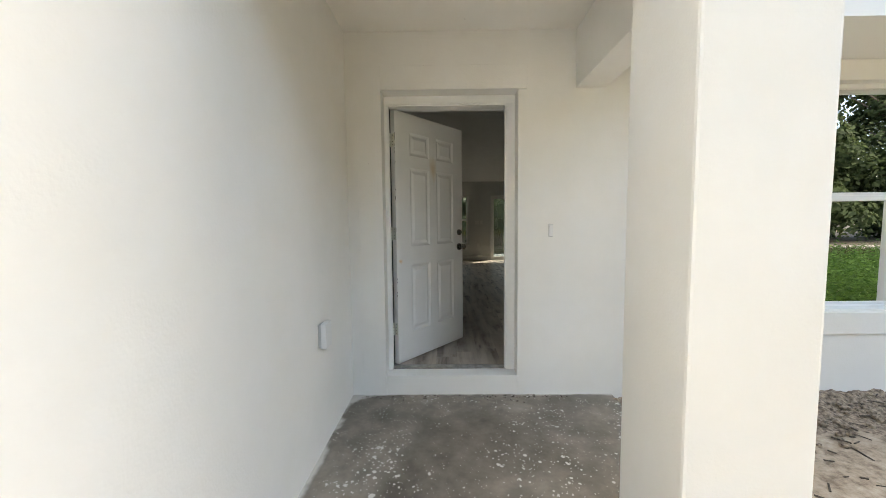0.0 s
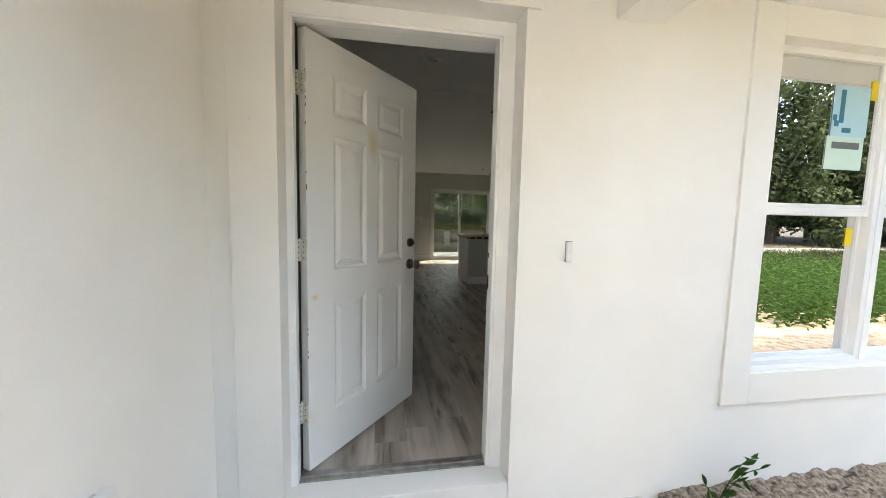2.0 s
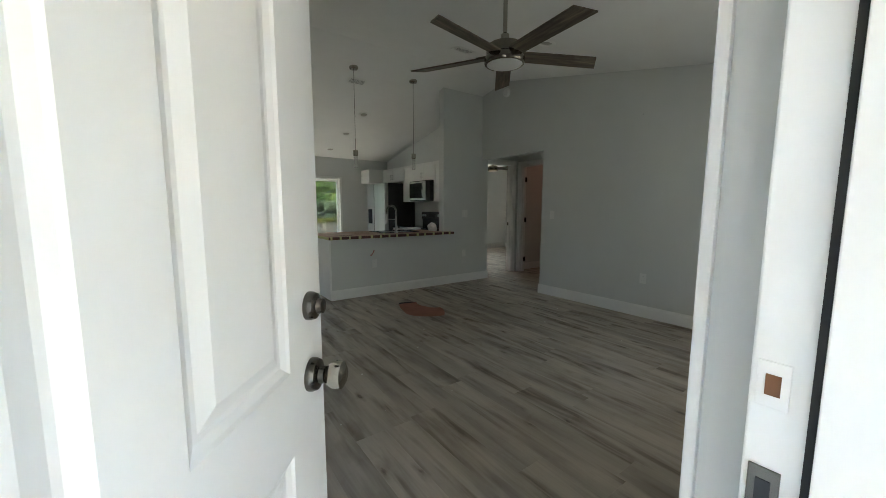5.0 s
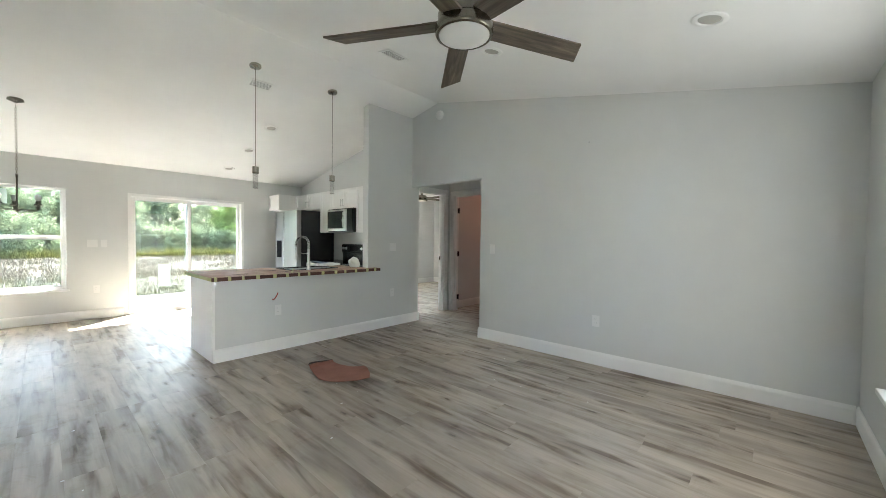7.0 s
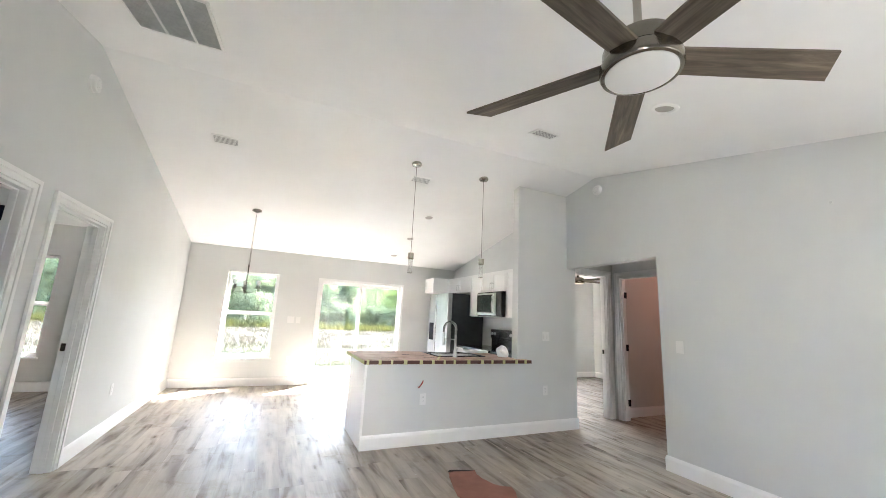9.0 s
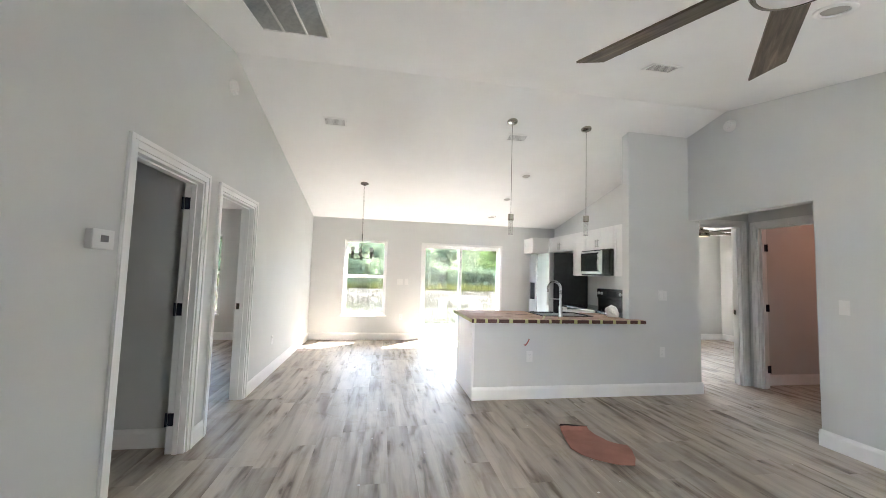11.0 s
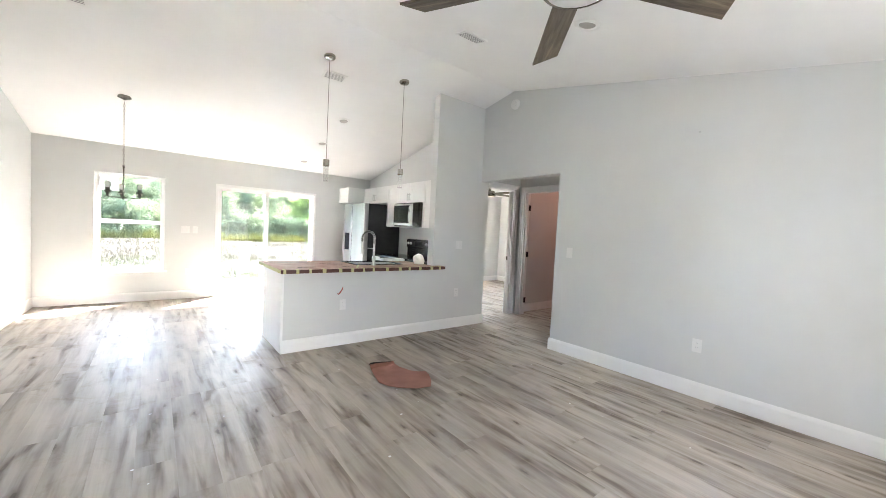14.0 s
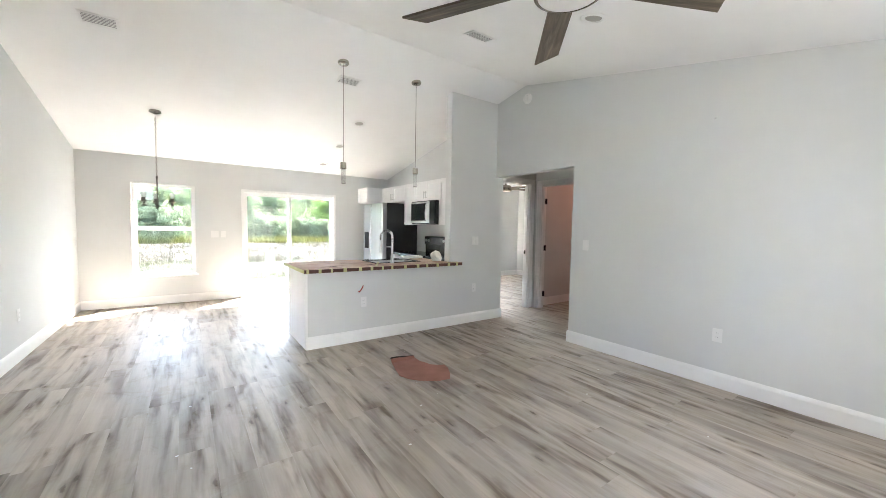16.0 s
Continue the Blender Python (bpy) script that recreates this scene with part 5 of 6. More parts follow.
def ceiling_fan(x, y, z, top, first, label, lit=False):
    t = thing("ceiling_fan", label, "ceiling fan", pose(x, y, z), "ceiling fans")
    bm = bmesh.new()
    lathe(bm, [(0.09, 0.012), (0.112, 0.008), (0.118, -0.004), (0.118, -0.028), (0.114, -0.036), (0.106, -0.039), (0.100, -0.033)], 40)
    part("lamp_ring", bm, FANMETAL, t, smooth=True)
    bm = bmesh.new()
    lathe(bm, [(0.045, 0.085), (0.08, 0.08), (0.10, 0.07), (0.108, 0.045), (0.108, 0.013), (0.09, 0.01)], 40)
    part("motor_housing", bm, FANMETAL, t, smooth=True)
    bm = bmesh.new()
    lathe(bm, [(0.104, -0.028), (0.102, -0.038), (0.094, -0.041), (0.05, -0.043), (0.002, -0.043)], 40)
    part("lamp_diffuser", bm, LIT if lit else DIFFUSER, t, "round frosted lamp glass", True)
    bm = bmesh.new()
    lathe(bm, [(0.0125, 0.08), (0.0125, top - z - 0.05)], 16)
    lathe(bm, [(0.022, 0.083), (0.026, 0.10), (0.024, 0.13), (0.013, 0.14)], 20)
    part("downrod", bm, NICKEL, t, smooth=True)
    bm = bmesh.new()
    lathe(bm, [(0.02, top - z - 0.075), (0.055, top - z - 0.06), (0.068, top - z - 0.03), (0.07, top - z + 0.02)], 28)
    part("canopy", bm, NICKEL, t, smooth=True)
    me = blade_mesh(0.10, 0.61, 0.094, 0.106)
    for i in range(5):
        b = new("blade", me)
        b.parent = t
        b.matrix_basis = Matrix.Translation((0, 0, 0.014)) @ pose(0, 0, 0, 0, 0, first + 72 * i) @ pose(0, 0, 0, -12)
        bm = bmesh.new()
        box(bm, 0.09, 0.17, -0.03, 0.03, -0.004, 0.006, 0.002)
        br = part("blade_bracket", bm, DARKNICKEL, b)
        br.matrix_basis = pose(0, 0, 0.006)
    return t


ceiling_fan(1.588, 1.742, 2.135, ceil_z(1.742), 46.5, "brushed nickel ceiling fan with five dark wood blades")


# ---- pendants over the counter ----
def pendant(x, y, drop, label):
    m = on_ceiling(x, y)
    top = ceil_z(y)
    t = thing("pendant_lamp", label, "pendant lamp", pose(x, y, top - drop), "pendant lamps")
    bm = bmesh.new()
    lathe(bm, [(0.058, drop + 0.012), (0.06, drop - 0.012), (0.05, drop - 0.026), (0.012, drop - 0.034)], 28)
    part("canopy", bm, NICKEL, t, smooth=True)
    bm = bmesh.new()
    cyl(bm, (0, 0, 0.22), (0, 0, drop - 0.03), 0.0028, n=8)
    part("cord", bm, DARKNICKEL, t)
    bm = bmesh.new()
    lathe(bm, [(0.008, 0.235), (0.033, 0.23), (0.034, 0.165), (0.03, 0.16), (0.012, 0.158)], 24)
    part("socket", bm, NICKEL, t, smooth=True)
    bm = bmesh.new()
    ring = [[bm.verts.new((0.027 * math.cos(2 * math.pi * k / 24), 0.027 * math.sin(2 * math.pi * k / 24), h)) for k in range(24)] for h in (0.0, 0.05, 0.1, 0.162)]
    for a, b in zip(ring, ring[1:]):
        for k in range(24):
            bm.faces.new((a[k], a[(k + 1) % 24], b[(k + 1) % 24], b[k]))
    lathe(bm, [(0.0275, 0.0), (0.0275, 0.006), (0.02, 0.007), (0.02, 0.001)], 24)
    part("glass_tube", bm, TUBE, t, "clear bubbled glass tube", True)
    return t


pendant(1.99, 4.95, 1.31, "brushed nickel pendant lamp with clear glass tube")
pendant(2.91, 4.945, 1.28, "brushed nickel pendant lamp with clear glass tube")


# ---- chandelier ----
def chandelier(x, y):
    top = ceil_z(y)
    low = 1.52
    t = thing("chandelier", "dark nickel chandelier on a chain with upward shades", "chandelier", pose(x, y, low))
    bm = bmesh.new()
    lathe(bm, [(0.062, top - low + 0.012), (0.064, top - low - 0.012), (0.03, top - low - 0.025), (0.01, top - low - 0.035)], 24)
    part("canopy", bm, DARKNICKEL, t, smooth=True)
    bm = bmesh.new()
    z = 0.40
    i = 0
    while z < top - low - 0.05:
        pts = [(0.009 * math.cos(a), 0, 0.018 * math.sin(a)) for a in [2 * math.pi * k / 10 for k in range(11)]]
        r = pose(0, 0, z, 0, 0, 90 * (i % 2))
        tube(bm, [r @ Vector(p) for p in pts], 0.0025, 6)
        z += 0.029
        i += 1
    part("chain", bm, NICKEL, t, smooth=True)
    bm = bmesh.new()
    lathe(bm, [(0.004, -0.01), (0.016, 0.0), (0.02, 0.02), (0.009, 0.035), (0.007, 0.2), (0.007, 0.37), (0.014, 0.38), (0.004, 0.40)], 18)
    part("stem", bm, DARKNICKEL, t, smooth=True)
    for k in range(3):
        a = radians(120 * k - 22)
        c, s = math.cos(a), math.sin(a)
        bm = bmesh.new()
        r = 0.165
        tube(bm, [(0.012 * c, 0.012 * s, 0.02), (0.1 * c, 0.1 * s, 0.016), ((r - 0.01) * c, (r - 0.01) * s, 0.016), (r * c, r * s, 0.03)], 0.006, 8)
        arm = part("arm", bm, DARKNICKEL, t, smooth=True)
        bm = bmesh.new()
        lathe(bm, [(0.008, 0.02), (0.014, 0.03), (0.016, 0.06), (0.034, 0.075), (0.036, 0.09), (0.022, 0.095), (0.021, 0.12), (0.012, 0.122)], 18, Matrix.Translation((r * c, r * s, 0)))
        part("socket", bm, DARKNICKEL, arm, smooth=True)
        bm = bmesh.new()
        lathe(bm, [(0.014, 0.12), (0.024, 0.14), (0.029, 0.16), (0.024, 0.182), (0.004, 0.192)], 18, Matrix.Translation((r * c, r * s, 0)))
        part("bulb", bm, BULB, arm, smooth=True)
    return t


chandelier(0.262, 6.855)

# ---- rooms seen through the doorways ----
ceiling_fan(6.0, 6.47, 2.15, 2.44, -12.0, "dark ceiling fan with a lit warm lamp in the bedroom", True)
rv = supply_vent(pose(4.75, 5.16, 2.29, 90, 0, 0), 0.30, 0.16)
bl = new("bathroom_lamp", bpy.data.lights.new("bathroom_lamp", "POINT"))
bl.data.energy, bl.data.color, bl.data.shadow_soft_size = 0.05, (1.0, 0.50, 0.36), 0.08
bl.location = (6.6, 4.2, 2.3)
lt = thing("bathroom_light", "small warm ceiling lamp in the bathroom", "ceiling light", pose(6.6, 4.2, 2.44))
bm = bmesh.new()
lathe(bm, [(0.1, 0.0), (0.1, -0.02), (0.06, -0.022), (0.01, -0.024)], 24)
part("base", bm, PLATE, lt, smooth=True)

# ---- things on the floor ----
bm = bmesh.new()
outline = [(0.006, 0.02), (0.13, 0.03), (0.247, -0.008), (0.25, -0.12), (0.285, -0.25), (0.34, -0.31), (0.40, -0.335), (0.38, -0.42)]
outline += [(0.32, -0.54), (0.249, -0.63), (0.15, -0.62), (0.0, -0.52), (-0.055, -0.44), (-0.09, -0.345), (-0.06, -0.22), (-0.02, -0.08)]
vs = [bm.verts.new((a, b, 0.002)) for a, b in outline]
f = bm.faces.new(vs)
bmesh.ops.triangulate(bm, faces=[f])
bmesh.ops.subdivide_edges(bm, edges=bm.edges[:], cuts=3, use_grid_fill=True)
for v in bm.verts:
    v.co.z += 0.006 * abs(noise.noise(v.co * 7)) + (0.02 if v.co.y > -0.02 else 0.0)
bmesh.ops.solidify(bm, geom=bm.faces[:], thickness=0.003)
scrap = solid("paper_scrap", bm, BOARD, "torn red-brown protective paper with curled edge on the floor", "paper scrap", m=pose(2.165, 4.10, 0.009))
bm = bmesh.new()
curl = [[bm.verts.new((0.0 + 0.245 * f, 0.02 + 0.008 * math.sin(6 * f) - 0.028 * f - 0.035 * g, 0.027 + 0.03 * math.sin(math.pi * 0.5 * g) * (1 - 0.5 * f))) for g in (0.0, 0.5, 1.0)] for f in [k / 8 for k in range(9)]]
for a, b in zip(curl, curl[1:]):
    for k in range(2):
        bm.faces.new((a[k], a[k + 1], b[k + 1], b[k]))
bmesh.ops.solidify(bm, geom=bm.faces[:], thickness=0.003)
part("curled_edge", bm, CARD_EDGE, scrap, "dark curled edge")
bm = bmesh.new()
box(bm, -0.24, 0.24, -0.015, 0.015, 0.0, 0.008, 0.003)
box(bm, -0.24, 0.24, -0.003, 0.003, 0.008, 0.02, 0.002)
solid("door_sweep", bm, BLACK, "black rubber door strip lying on the floor", "rubber strip", m=pose(-0.64, 3.13, 0.003, 0, 0, 72))
rnd = random.Random(11)
bm = bmesh.new()
for i in range(30):
    x, y = rnd.uniform(0.2, 4.1), rnd.uniform(1.2, 4.8)
    s = rnd.uniform(0.004, 0.011)
    bmesh.ops.create_icosphere(bm, subdivisions=1, radius=s, matrix=Matrix.Translation((x, y, 0.001 + s * 0.25)) @ Matrix.Diagonal((1, rnd.uniform(0.4, 1), 0.3, 1)))
solid("debris", bm, PAPER, "small white crumbs of plaster on the floor", "debris", "stuff")

# ---- porch things ----
bm = bmesh.new()
for i in range(110):
    x = rnd.uniform(-0.62, 0.95)
    y = -0.006 - abs(rnd.gauss(0, 0.035))
    q = rnd.uniform(0.002, 0.007)
    bmesh.ops.create_icosphere(bm, subdivisions=1, radius=q, matrix=Matrix.Translation((x, y - q, PORCH_Z + q * 0.35)) @ pose(0, 0, 0, 0, 0, rnd.uniform(0, 180)) @ Matrix.Diagonal((rnd.uniform(0.8, 2.2), 0.8, 0.5, 1)))
solid("porch_crumbs", bm, SOIL_DARK, "dark crumbs of soil along the foot of the wall", "debris", "stuff")
bx = thing("outdoor_outlet", "white weatherproof outlet box on the porch wall", "outlet", pose(-0.68, -0.665, 0.53, *FACE_L))
# base coloured greyer than the lid to draw the shaded gap behind it
bm = bmesh.new()
box(bm, -0.042, 0.042, -0.065, 0.065, 0.0, 0.018, 0.003)
part("base", bm, FILTER, bx, "box base greyed for the shade behind the lid")
bm = bmesh.new()
box(bm, -0.048, 0.048, -0.07, 0.075, 0.018, 0.05, 0.006)
part("lid", bm, PLATE, bx)
db = thing("doorbell", "narrow white doorbell button beside the door", "doorbell", pose(0.818, 0.0, 1.10, 90, 0, 0))
# added dark plate, a little larger than the body, as its shaded outline
bm = bmesh.new()
box(bm, -0.0155, 0.0155, -0.047, 0.047, 0.0, 0.003)
part("outline_shade", bm, GREYVENT, db, "dark plate painting the shaded outline")
bm = bmesh.new()
box(bm, -0.014, 0.014, -0.045, 0.045, 0.003, 0.016, 0.004)
part("body", bm, PLATE, db)
bm = bmesh.new()
box(bm, -0.006, 0.006, -0.012, 0.012, 0.0155, 0.019, 0.002)
part("button", bm, PLATE, db)


# ---- plants ----
def leaf_quad(vl, fl, p, a, b):
    i = len(vl)
    vl += [p - a, p + b * 0.6, p + a, p - b * 0.6]
    fl.append((i, i + 1, i + 2, i + 3))


def tree_mesh(seed, h, spread, leaves, size, low=0.12):
    r = random.Random(seed)
    vl, fl = [], []
    blobs = []
    for i in range(44):
        a, q = r.uniform(0, 6.28), r.random()
        z = h * (low + (0.95 - low) * r.random())
        k = spread * (1.0 - 0.55 * (z / h)) * math.sqrt(q)
        blobs.append((Vector((k * math.cos(a), k * math.sin(a), z)), spread * r.uniform(0.13, 0.32)))
    for i in range(leaves):
        c, rad = r.choice(blobs)
        d = Vector((r.gauss(0, 1), r.gauss(0, 1), r.gauss(0, 0.8))).normalized() * rad * (0.55 + 0.5 * r.random())
        p = c + d
        n = (d.normalized() + Vector((r.uniform(-0.7, 0.7), r.uniform(-0.7, 0.7), r.uniform(-0.2, 0.9)))).normalized()
        t1 = n.orthogonal().normalized()
        t1 = (Matrix.Rotation(r.uniform(0, 6.28), 3, n) @ t1)
        s = size * r.uniform(0.6, 1.5)
        leaf_quad(vl, fl, p, t1 * s, n.cross(t1) * s)
    me = bpy.data.meshes.new("crown")
    me.from_pydata([tuple(v) for v in vl], [], fl)
    return me


def tree(seed, h, spread, leaves, size, material, label, low=0.12):
    t = thing("tree", label, "tree", group="trees round the house")
    r = random.Random(seed)
    bm = bmesh.new()
    pts = [(0.1 * r.uniform(-1, 1) * i, 0.1 * r.uniform(-1, 1) * i, h * 0.8 * i / 5) for i in range(6)]
    for i in range(5):
        cyl(bm, pts[i], pts[i + 1], 0.13 * (1 - i / 6), 0.13 * (1 - (i + 1) / 6), 8)
    for i in range(6):
        a = r.uniform(0, 6.28)
        z = h * r.uniform(0.3, 0.7)
        cyl(bm, (0, 0, z), (spread * 0.6 * math.cos(a), spread * 0.6 * math.sin(a), z + h * 0.2), 0.04, 0.01, 6)
    part("trunk", bm, BARK, t)
    me = tree_mesh(seed, h, spread, leaves, size, low)
    me.materials.append(material)
    c = new("crown", me)
    c.parent = t
    return t


kinds = [tree(1, 6.2, 2.3, 11000, 0.062, LEAF, "leafy green tree at the edge of the meadow", 0.04),
         tree(2, 5.2, 2.5, 11000, 0.062, LEAF, "broad leafy green tree at the edge of the meadow", 0.03),
         tree(3, 6.6, 2.2, 11000, 0.062, LEAF_LIGHT, "light green tree at the edge of the meadow", 0.10)]
rnd = random.Random(8)
bush = tree(7, 2.3, 1.9, 5500, 0.07, LEAF, "low green bush at the edge of the meadow", 0.0)
kinds.append(bush)
kinds.append(tree(12, 6.0, 2.3, 8500, 0.07, LEAF_DARK, "tall green tree across the road", 0.05))
spots = []
for i in range(44):
    spots.append((-26 + i * 1.45 + rnd.uniform(-0.6, 0.6), 41 + rnd.uniform(-2.5, 3.0), (0, 1, 0, 1, 1)[i % 5] if i not in (27, 32) else 2))
for i in range(16):
    spots.append((-28 + i * 4.0 + rnd.uniform(-1, 1), 48 + rnd.uniform(-2, 3), rnd.choice((0, 1))))
for i in range(26):
    spots.append((-10 + i * 2.4 + rnd.uniform(-1, 1), -24 + 0.18 * i + rnd.uniform(-2.5, 2.5), 4))
for i in range(14):
    spots.append((41 + rnd.uniform(-4, 5), -27 + i * 1.9, 4))
for i in range(36):
    spots.append((-26 + i * 1.8 + rnd.uniform(-0.5, 0.5), 37.5 + rnd.uniform(-1.0, 1.5), 3))
spots.insert(3, (-30, 37, 3))
spots.insert(4, (-13, -27, 4))
for k in (0, 1, 2, 3, 4):
    x, y, _ = spots[k]
    kinds[k].matrix_world = pose(x, y, GROUND_Z, 0, 0, 40 * k)
for x, y, k in spots[5:]:
    s = rnd.uniform(0.85, 1.15) * (1.9 if y < 2 else 1.4 if y > 45 else 1.0)
    c = copy_thing(kinds[k], pose(x, y, GROUND_Z, 0, 0, rnd.uniform(0, 360)))
    c.scale = (s, s, s * rnd.uniform(0.9, 1.1))


def blades(name, area, count, hmin, hmax, wide, material, label, seed):
    """Tall grass: bent blades over a stretch of ground."""
    r = random.Random(seed)
    vl, fl = [], []
    x0, x1, y0, y1 = area
    for i in range(count):
        x, y = r.uniform(x0, x1), y0 + (y1 - y0) * r.random() ** 1.4
        if noise.noise((x * 0.25, y * 0.25, seed)) < -0.25 and i % 3:
            continue
        h = r.uniform(hmin, hmax)
        a = r.uniform(0, 6.28)
        d = Vector((math.cos(a), math.sin(a), 0)) * wide * r.uniform(0.6, 1.4)
        b = Vector((r.uniform(-0.35, 0.35), r.uniform(-0.35, 0.35), 1)) * h
        p = Vector((x, y, GROUND_Z))
        k = len(vl)
        vl += [p - d, p + d, p + b * 0.6 + d * 0.7, p + b * 0.6 - d * 0.7, p + b + Vector((b.x, b.y, 0)) * 0.5]
        fl += [(k, k + 1, k + 2, k + 3), (k + 3, k + 2, k + 4)]
    me = bpy.data.meshes.new(name)
    me.from_pydata([tuple(v) for v in vl], [], fl)
    me.materials.append(material)
    return tagged(new(name, me), label, "grass", kind="stuff")


blades("meadow_grass", (-16, 26, 17.5, 38), 85000, 0.05, 0.22, 0.007, MEADOW, "dry pinkish meadow grass behind the house", 5)
blades("meadow_grass", (-12, 18, 11.6, 19.5), 48000, 0.04, 0.17, 0.005, MEADOW_GREEN, "short yellow-green grass near the patio", 9)
blades("meadow_weeds", (-20, 30, 34.5, 37), 9000, 0.3, 0.75, 0.02, MEADOW_YELLOW, "yellow-flowering weeds along the trees", 10)


def leafy(name, area, stems, hmin, hmax, size, material, label, seed):
    """Waist-high weeds: clumped stems set with small leaves."""
    r = random.Random(seed)
    vl, fl = [], []
    x0, x1, y0, y1 = area
    for i in range(stems):
        x, y = r.uniform(x0, x1), r.uniform(y0, y1)
        q = noise.noise((x * 0.7, y * 0.7, seed))
        if q < -0.15 and i % 4:
            continue
        h = r.uniform(hmin, hmax) * (0.85 + 0.6 * q)
        lean = Vector((r.uniform(-0.25, 0.25), r.uniform(-0.25, 0.25), 1)) * h
        for k in range(9):
            f = 0.15 + 0.85 * k / 8
            d = Vector((r.uniform(-1, 1), r.uniform(-1, 1), r.uniform(-0.5, 0.6))).normalized()
            e = d.orthogonal().normalized()
            s = size * r.uniform(0.6, 1.3) * (1.15 - 0.5 * f)
            leaf_quad(vl, fl, Vector((x, y, GROUND_Z)) + lean * f + d * s, d * s, e * s * 0.7)
    me = bpy.data.meshes.new(name)
    me.from_pydata([tuple(v) for v in vl], [], fl)
    me.materials.append(material)
    return tagged(new(name, me), label, "weeds", kind="stuff")


leafy("front_weeds", (1.9, 17, -6.5, -2.2), 11000, 0.30, 0.85, 0.045, WEED, "tall leafy green weeds before the house", 6)
blades("front_grass", (-2, 30, -12, -6.3), 40000, 0.1, 0.35, 0.012, MEADOW_GREEN, "mown grass strip along the road", 7)
bm = bmesh.new()
box(bm, -60, 80, -15.5, -12.2, GROUND_Z - 0.1, GROUND_Z + 0.02)
solid("road", bm, grained("pale_asphalt", (0.13, 0.125, 0.115), (0.20, 0.19, 0.175), 2.0, 0.9, 0.3, 60), "pale worn asphalt road before the house", "road", "structure")


def weed(x, y, seed):
    """A few thin arching stems with long folded leaves near their tips."""
    r = random.Random(seed)
    t = thing("weed", "small green weed with arching stems by the wall", "plant", pose(x, y, GROUND_Z + 0.085))
    for reach, high, leaves in ((0.20, 0.24, 7), (0.13, 0.12, 4), (0.26, 0.15, 5), (-0.07, 0.10, 3), (0.06, 0.07, 3)):
        side = r.uniform(-0.03, 0.02)
        pts = [Vector((reach * f, side * f, high * math.sin(min(1.0, f * 1.15) * math.pi * 0.52))) for f in [k / 7 for k in range(8)]]
        bm = bmesh.new()
        tube(bm, pts, 0.0022, 5)
        st = part("stem", bm, WEED, t)
        for k in range(leaves):
            bm = bmesh.new()
            p = pts[min(7, 3 + k % 5)]
            d = Vector((r.uniform(-0.7, 1), r.uniform(-0.8, 0.3), r.uniform(-0.9, 0.9))).normalized()
            e = d.orthogonal().normalized()
            e = Matrix.Rotation(r.uniform(0, 6.28), 3, d) @ e
            fold = d.cross(e) * 0.005
            ln = r.uniform(0.045, 0.075)
            rim = [(0.0, 0.0), (0.3, 0.010), (0.65, 0.012), (1.0, 0.0)]
            mid = [bm.verts.new(p + d * ln * f - fold * math.sin(f * 3.1)) for f, _ in rim]
            for sgn in (-1, 1):
                out = [bm.verts.new(p + d * ln * f + e * sgn * w + fold) for f, w in rim[1:3]]
                bm.faces.new((mid[0], mid[1], out[0]))
                bm.faces.new((mid[1], mid[2], out[1], out[0]))
                bm.faces.new((mid[2], mid[3], out[1]))
            part("leaf", bm, WEED, st)
    return t


weed(1.60, -0.13, 3)
SOIL = grained("dug_soil", (0.085, 0.064, 0.046), (0.42, 0.335, 0.25), 38, 0.95, 0.9, 45, dist=0.02)
bm = bmesh.new()
bmesh.ops.create_grid(bm, x_segments=120, y_segments=26, size=0.5)
for v in bm.verts:
    f = v.co.y + 0.5
    v.co = Vector((2.85 + v.co.x * 3.1, -0.62 + 0.63 * f, 0))
    edge = min(1.0, (v.co.x - 1.29) * 6, (4.4 - v.co.x) * 4)
    v.co.z = GROUND_Z - 0.01 + max(0.0, edge) * (0.10 * f * f + 0.035 * f * noise.noise(v.co * 9) + 0.02 * f * noise.noise(v.co * 25))
solid("soil_bank", bm, SOIL, "low bank of dug dark soil along the wall", "soil", "stuff")
rnd = random.Random(21)
bm = bmesh.new()
for i in range(260):
    x, y = rnd.uniform(1.25, 3.6), -abs(rnd.gauss(0, 0.22)) - 0.01
    s = rnd.uniform(0.008, 0.035)
    bmesh.ops.create_icosphere(bm, subdivisions=1, radius=s, matrix=Matrix.Translation((x, y, GROUND_Z + 0.07 * max(0.0, 1 + y / 0.6) ** 2 + s * 0.3)) @ Matrix.Diagonal((1, rnd.uniform(0.5, 1), 0.6, 1)))
solid("soil_clods", bm, SOIL, "clods of sandy soil along the wall", "soil", "stuff")

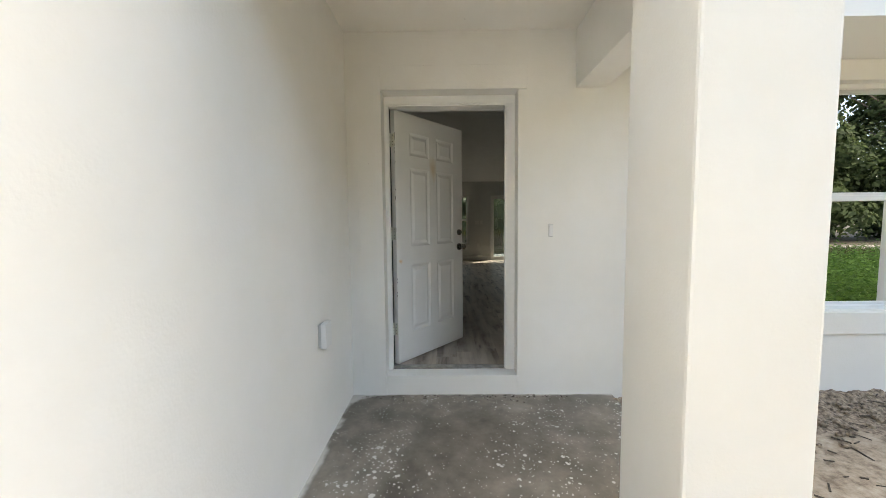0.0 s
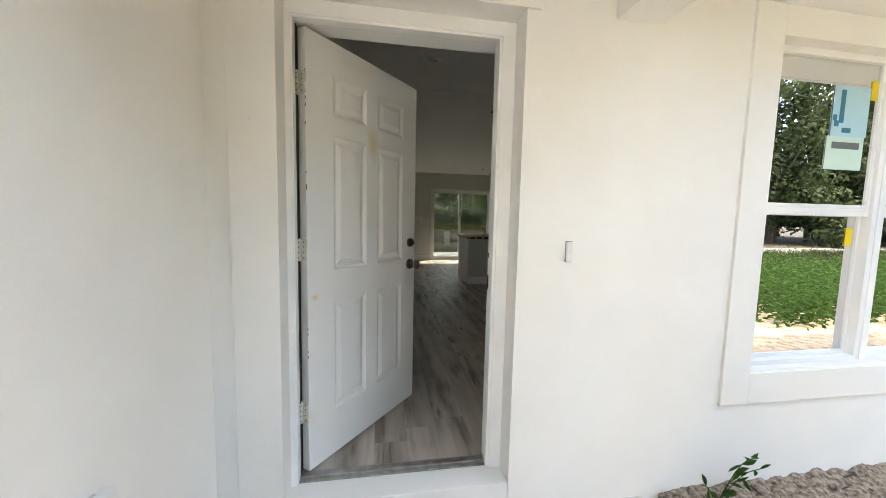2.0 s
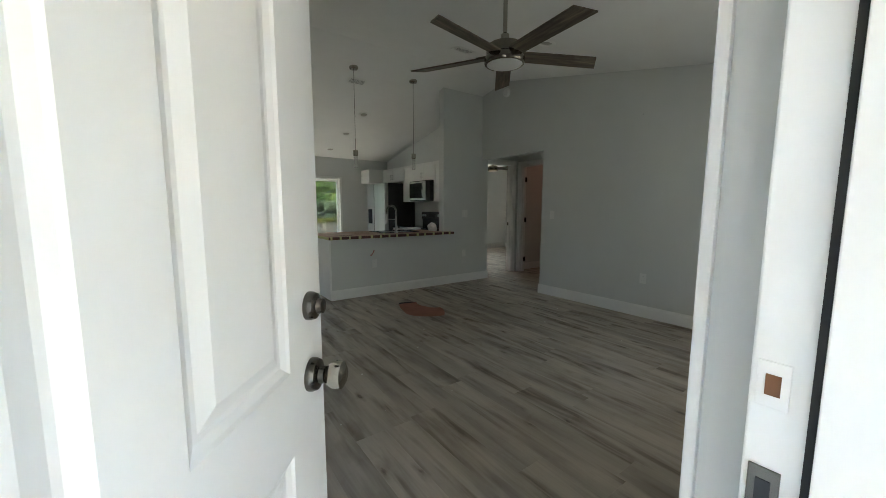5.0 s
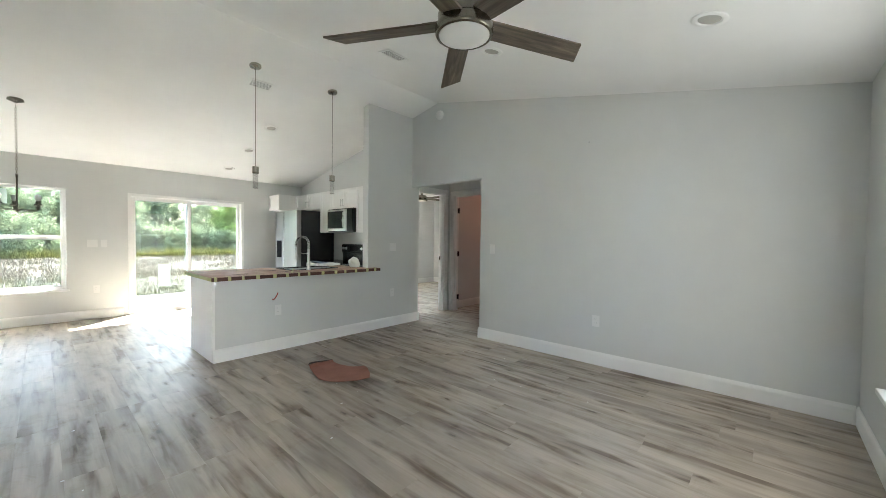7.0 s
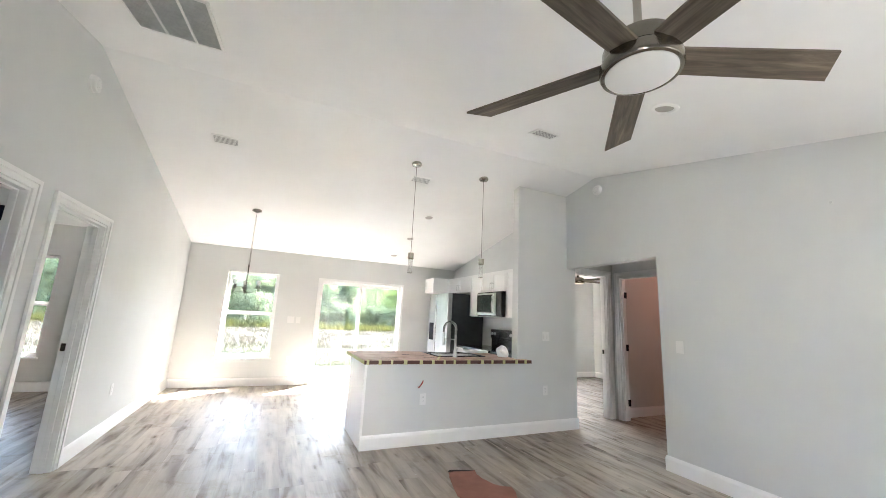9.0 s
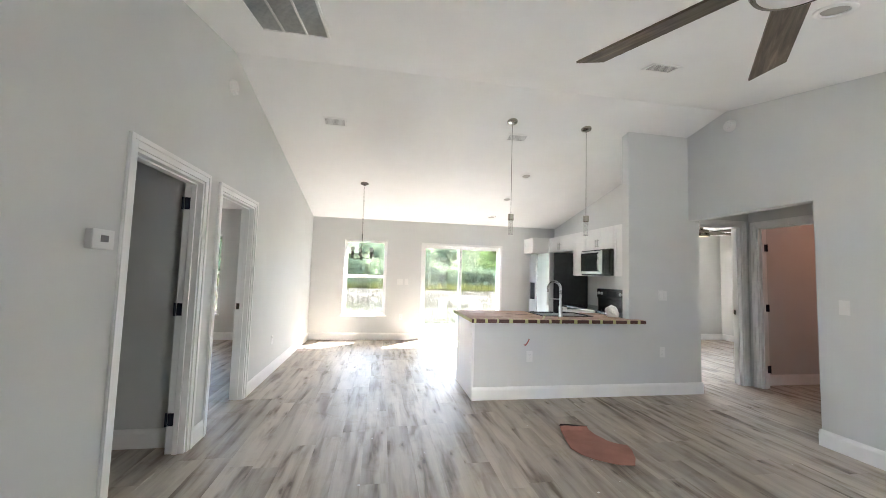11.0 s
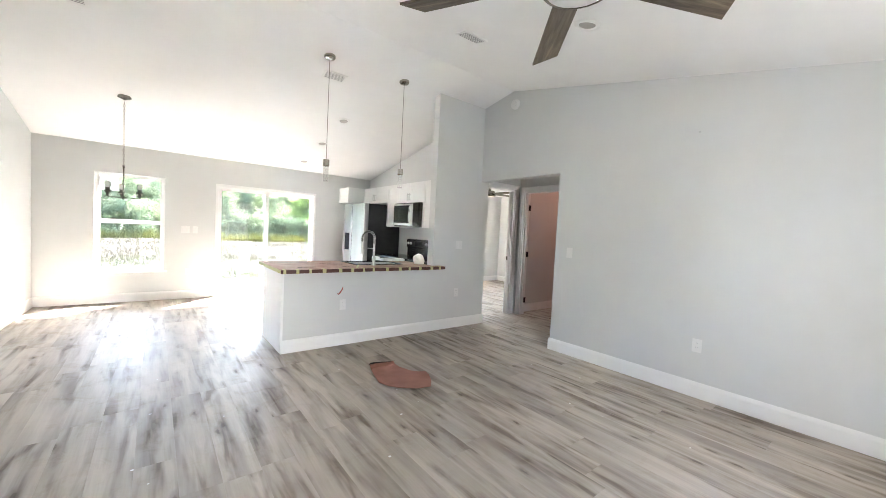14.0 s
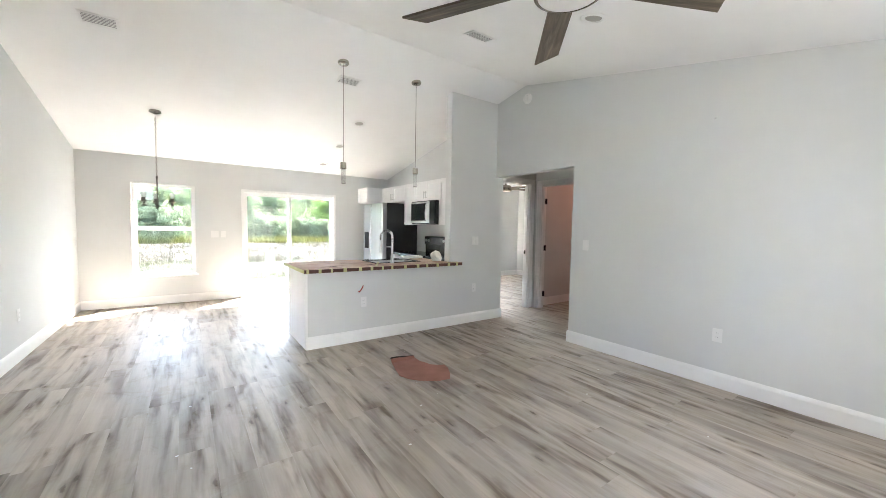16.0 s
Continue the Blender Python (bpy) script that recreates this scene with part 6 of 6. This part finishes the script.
rnd = random.Random(33)
bm = bmesh.new()
for i in range(240):
    x, y = rnd.uniform(1.3, 5.0), -rnd.uniform(0.05, 1.5)
    ln, th = rnd.uniform(0.012, 0.06), rnd.uniform(0.002, 0.005)
    up = 0.09 * max(0.0, 1 + y / 0.62) ** 2
    box(bm, -ln, ln, -th, th, 0.0, th * 1.4, 0.0, pose(x, y, GROUND_Z + up + 0.001, 0, rnd.uniform(-8, 8), rnd.uniform(0, 180)))
solid("twigs", bm, SOIL_DARK, "dark twigs and bark bits strewn on the sand", "litter", "stuff")

# ---- floor planks ----
PW, PL, GAP = 0.18, 1.22, 0.0004
cache = {}


def plank_mesh(w, ln):
    key = (round(w, 3), round(ln, 3))
    if key not in cache:
        bm = bmesh.new()
        a, c = w / 2 - GAP / 2, 0.0006
        lo = [bm.verts.new(p) for p in ((-a, GAP / 2, -0.010), (a, GAP / 2, -0.010), (a, ln - GAP / 2, -0.010), (-a, ln - GAP / 2, -0.010))]
        mid = [bm.verts.new((v.co.x, v.co.y, -0.0005)) for v in lo]
        up = [bm.verts.new((math.copysign(a - c, v.co.x), v.co.y + (c if v.co.y < ln / 2 else -c), 0.0)) for v in lo]
        for p, q in ((lo, mid), (mid, up)):
            for i in range(4):
                bm.faces.new((p[i], p[(i + 1) % 4], q[(i + 1) % 4], q[i]))
        bm.faces.new(up)
        cache[key] = mesh_of(bm, "plank", PLANK)
    return cache[key]


rnd = random.Random(2)


def lay(x0, x1, y0, y1, parts=True):
    """Boards along y, staggered row by row."""
    x = x0
    while x < x1 - 0.01:
        w = min(PW, x1 - x)
        y = y0 - rnd.uniform(0, PL)
        while y < y1 - 0.01:
            a, b = max(y, y0), min(y + PL, y1)
            if b - a > 0.03:
                ob = new("plank", plank_mesh(w, b - a))
                ob.location = (x + w / 2, a, 0.0)
                ob.parent = floor
            y += PL
        x += PW


lay(XL, XR, YF - 0.12, YB)
lay(XR, 8.5, 3.61, 5.28)
lay(4.41, 8.5, 5.28, YB)
lay(-4.0, XL, 4.25, YB)
lay(-2.8, XL, 2.0, 4.13)
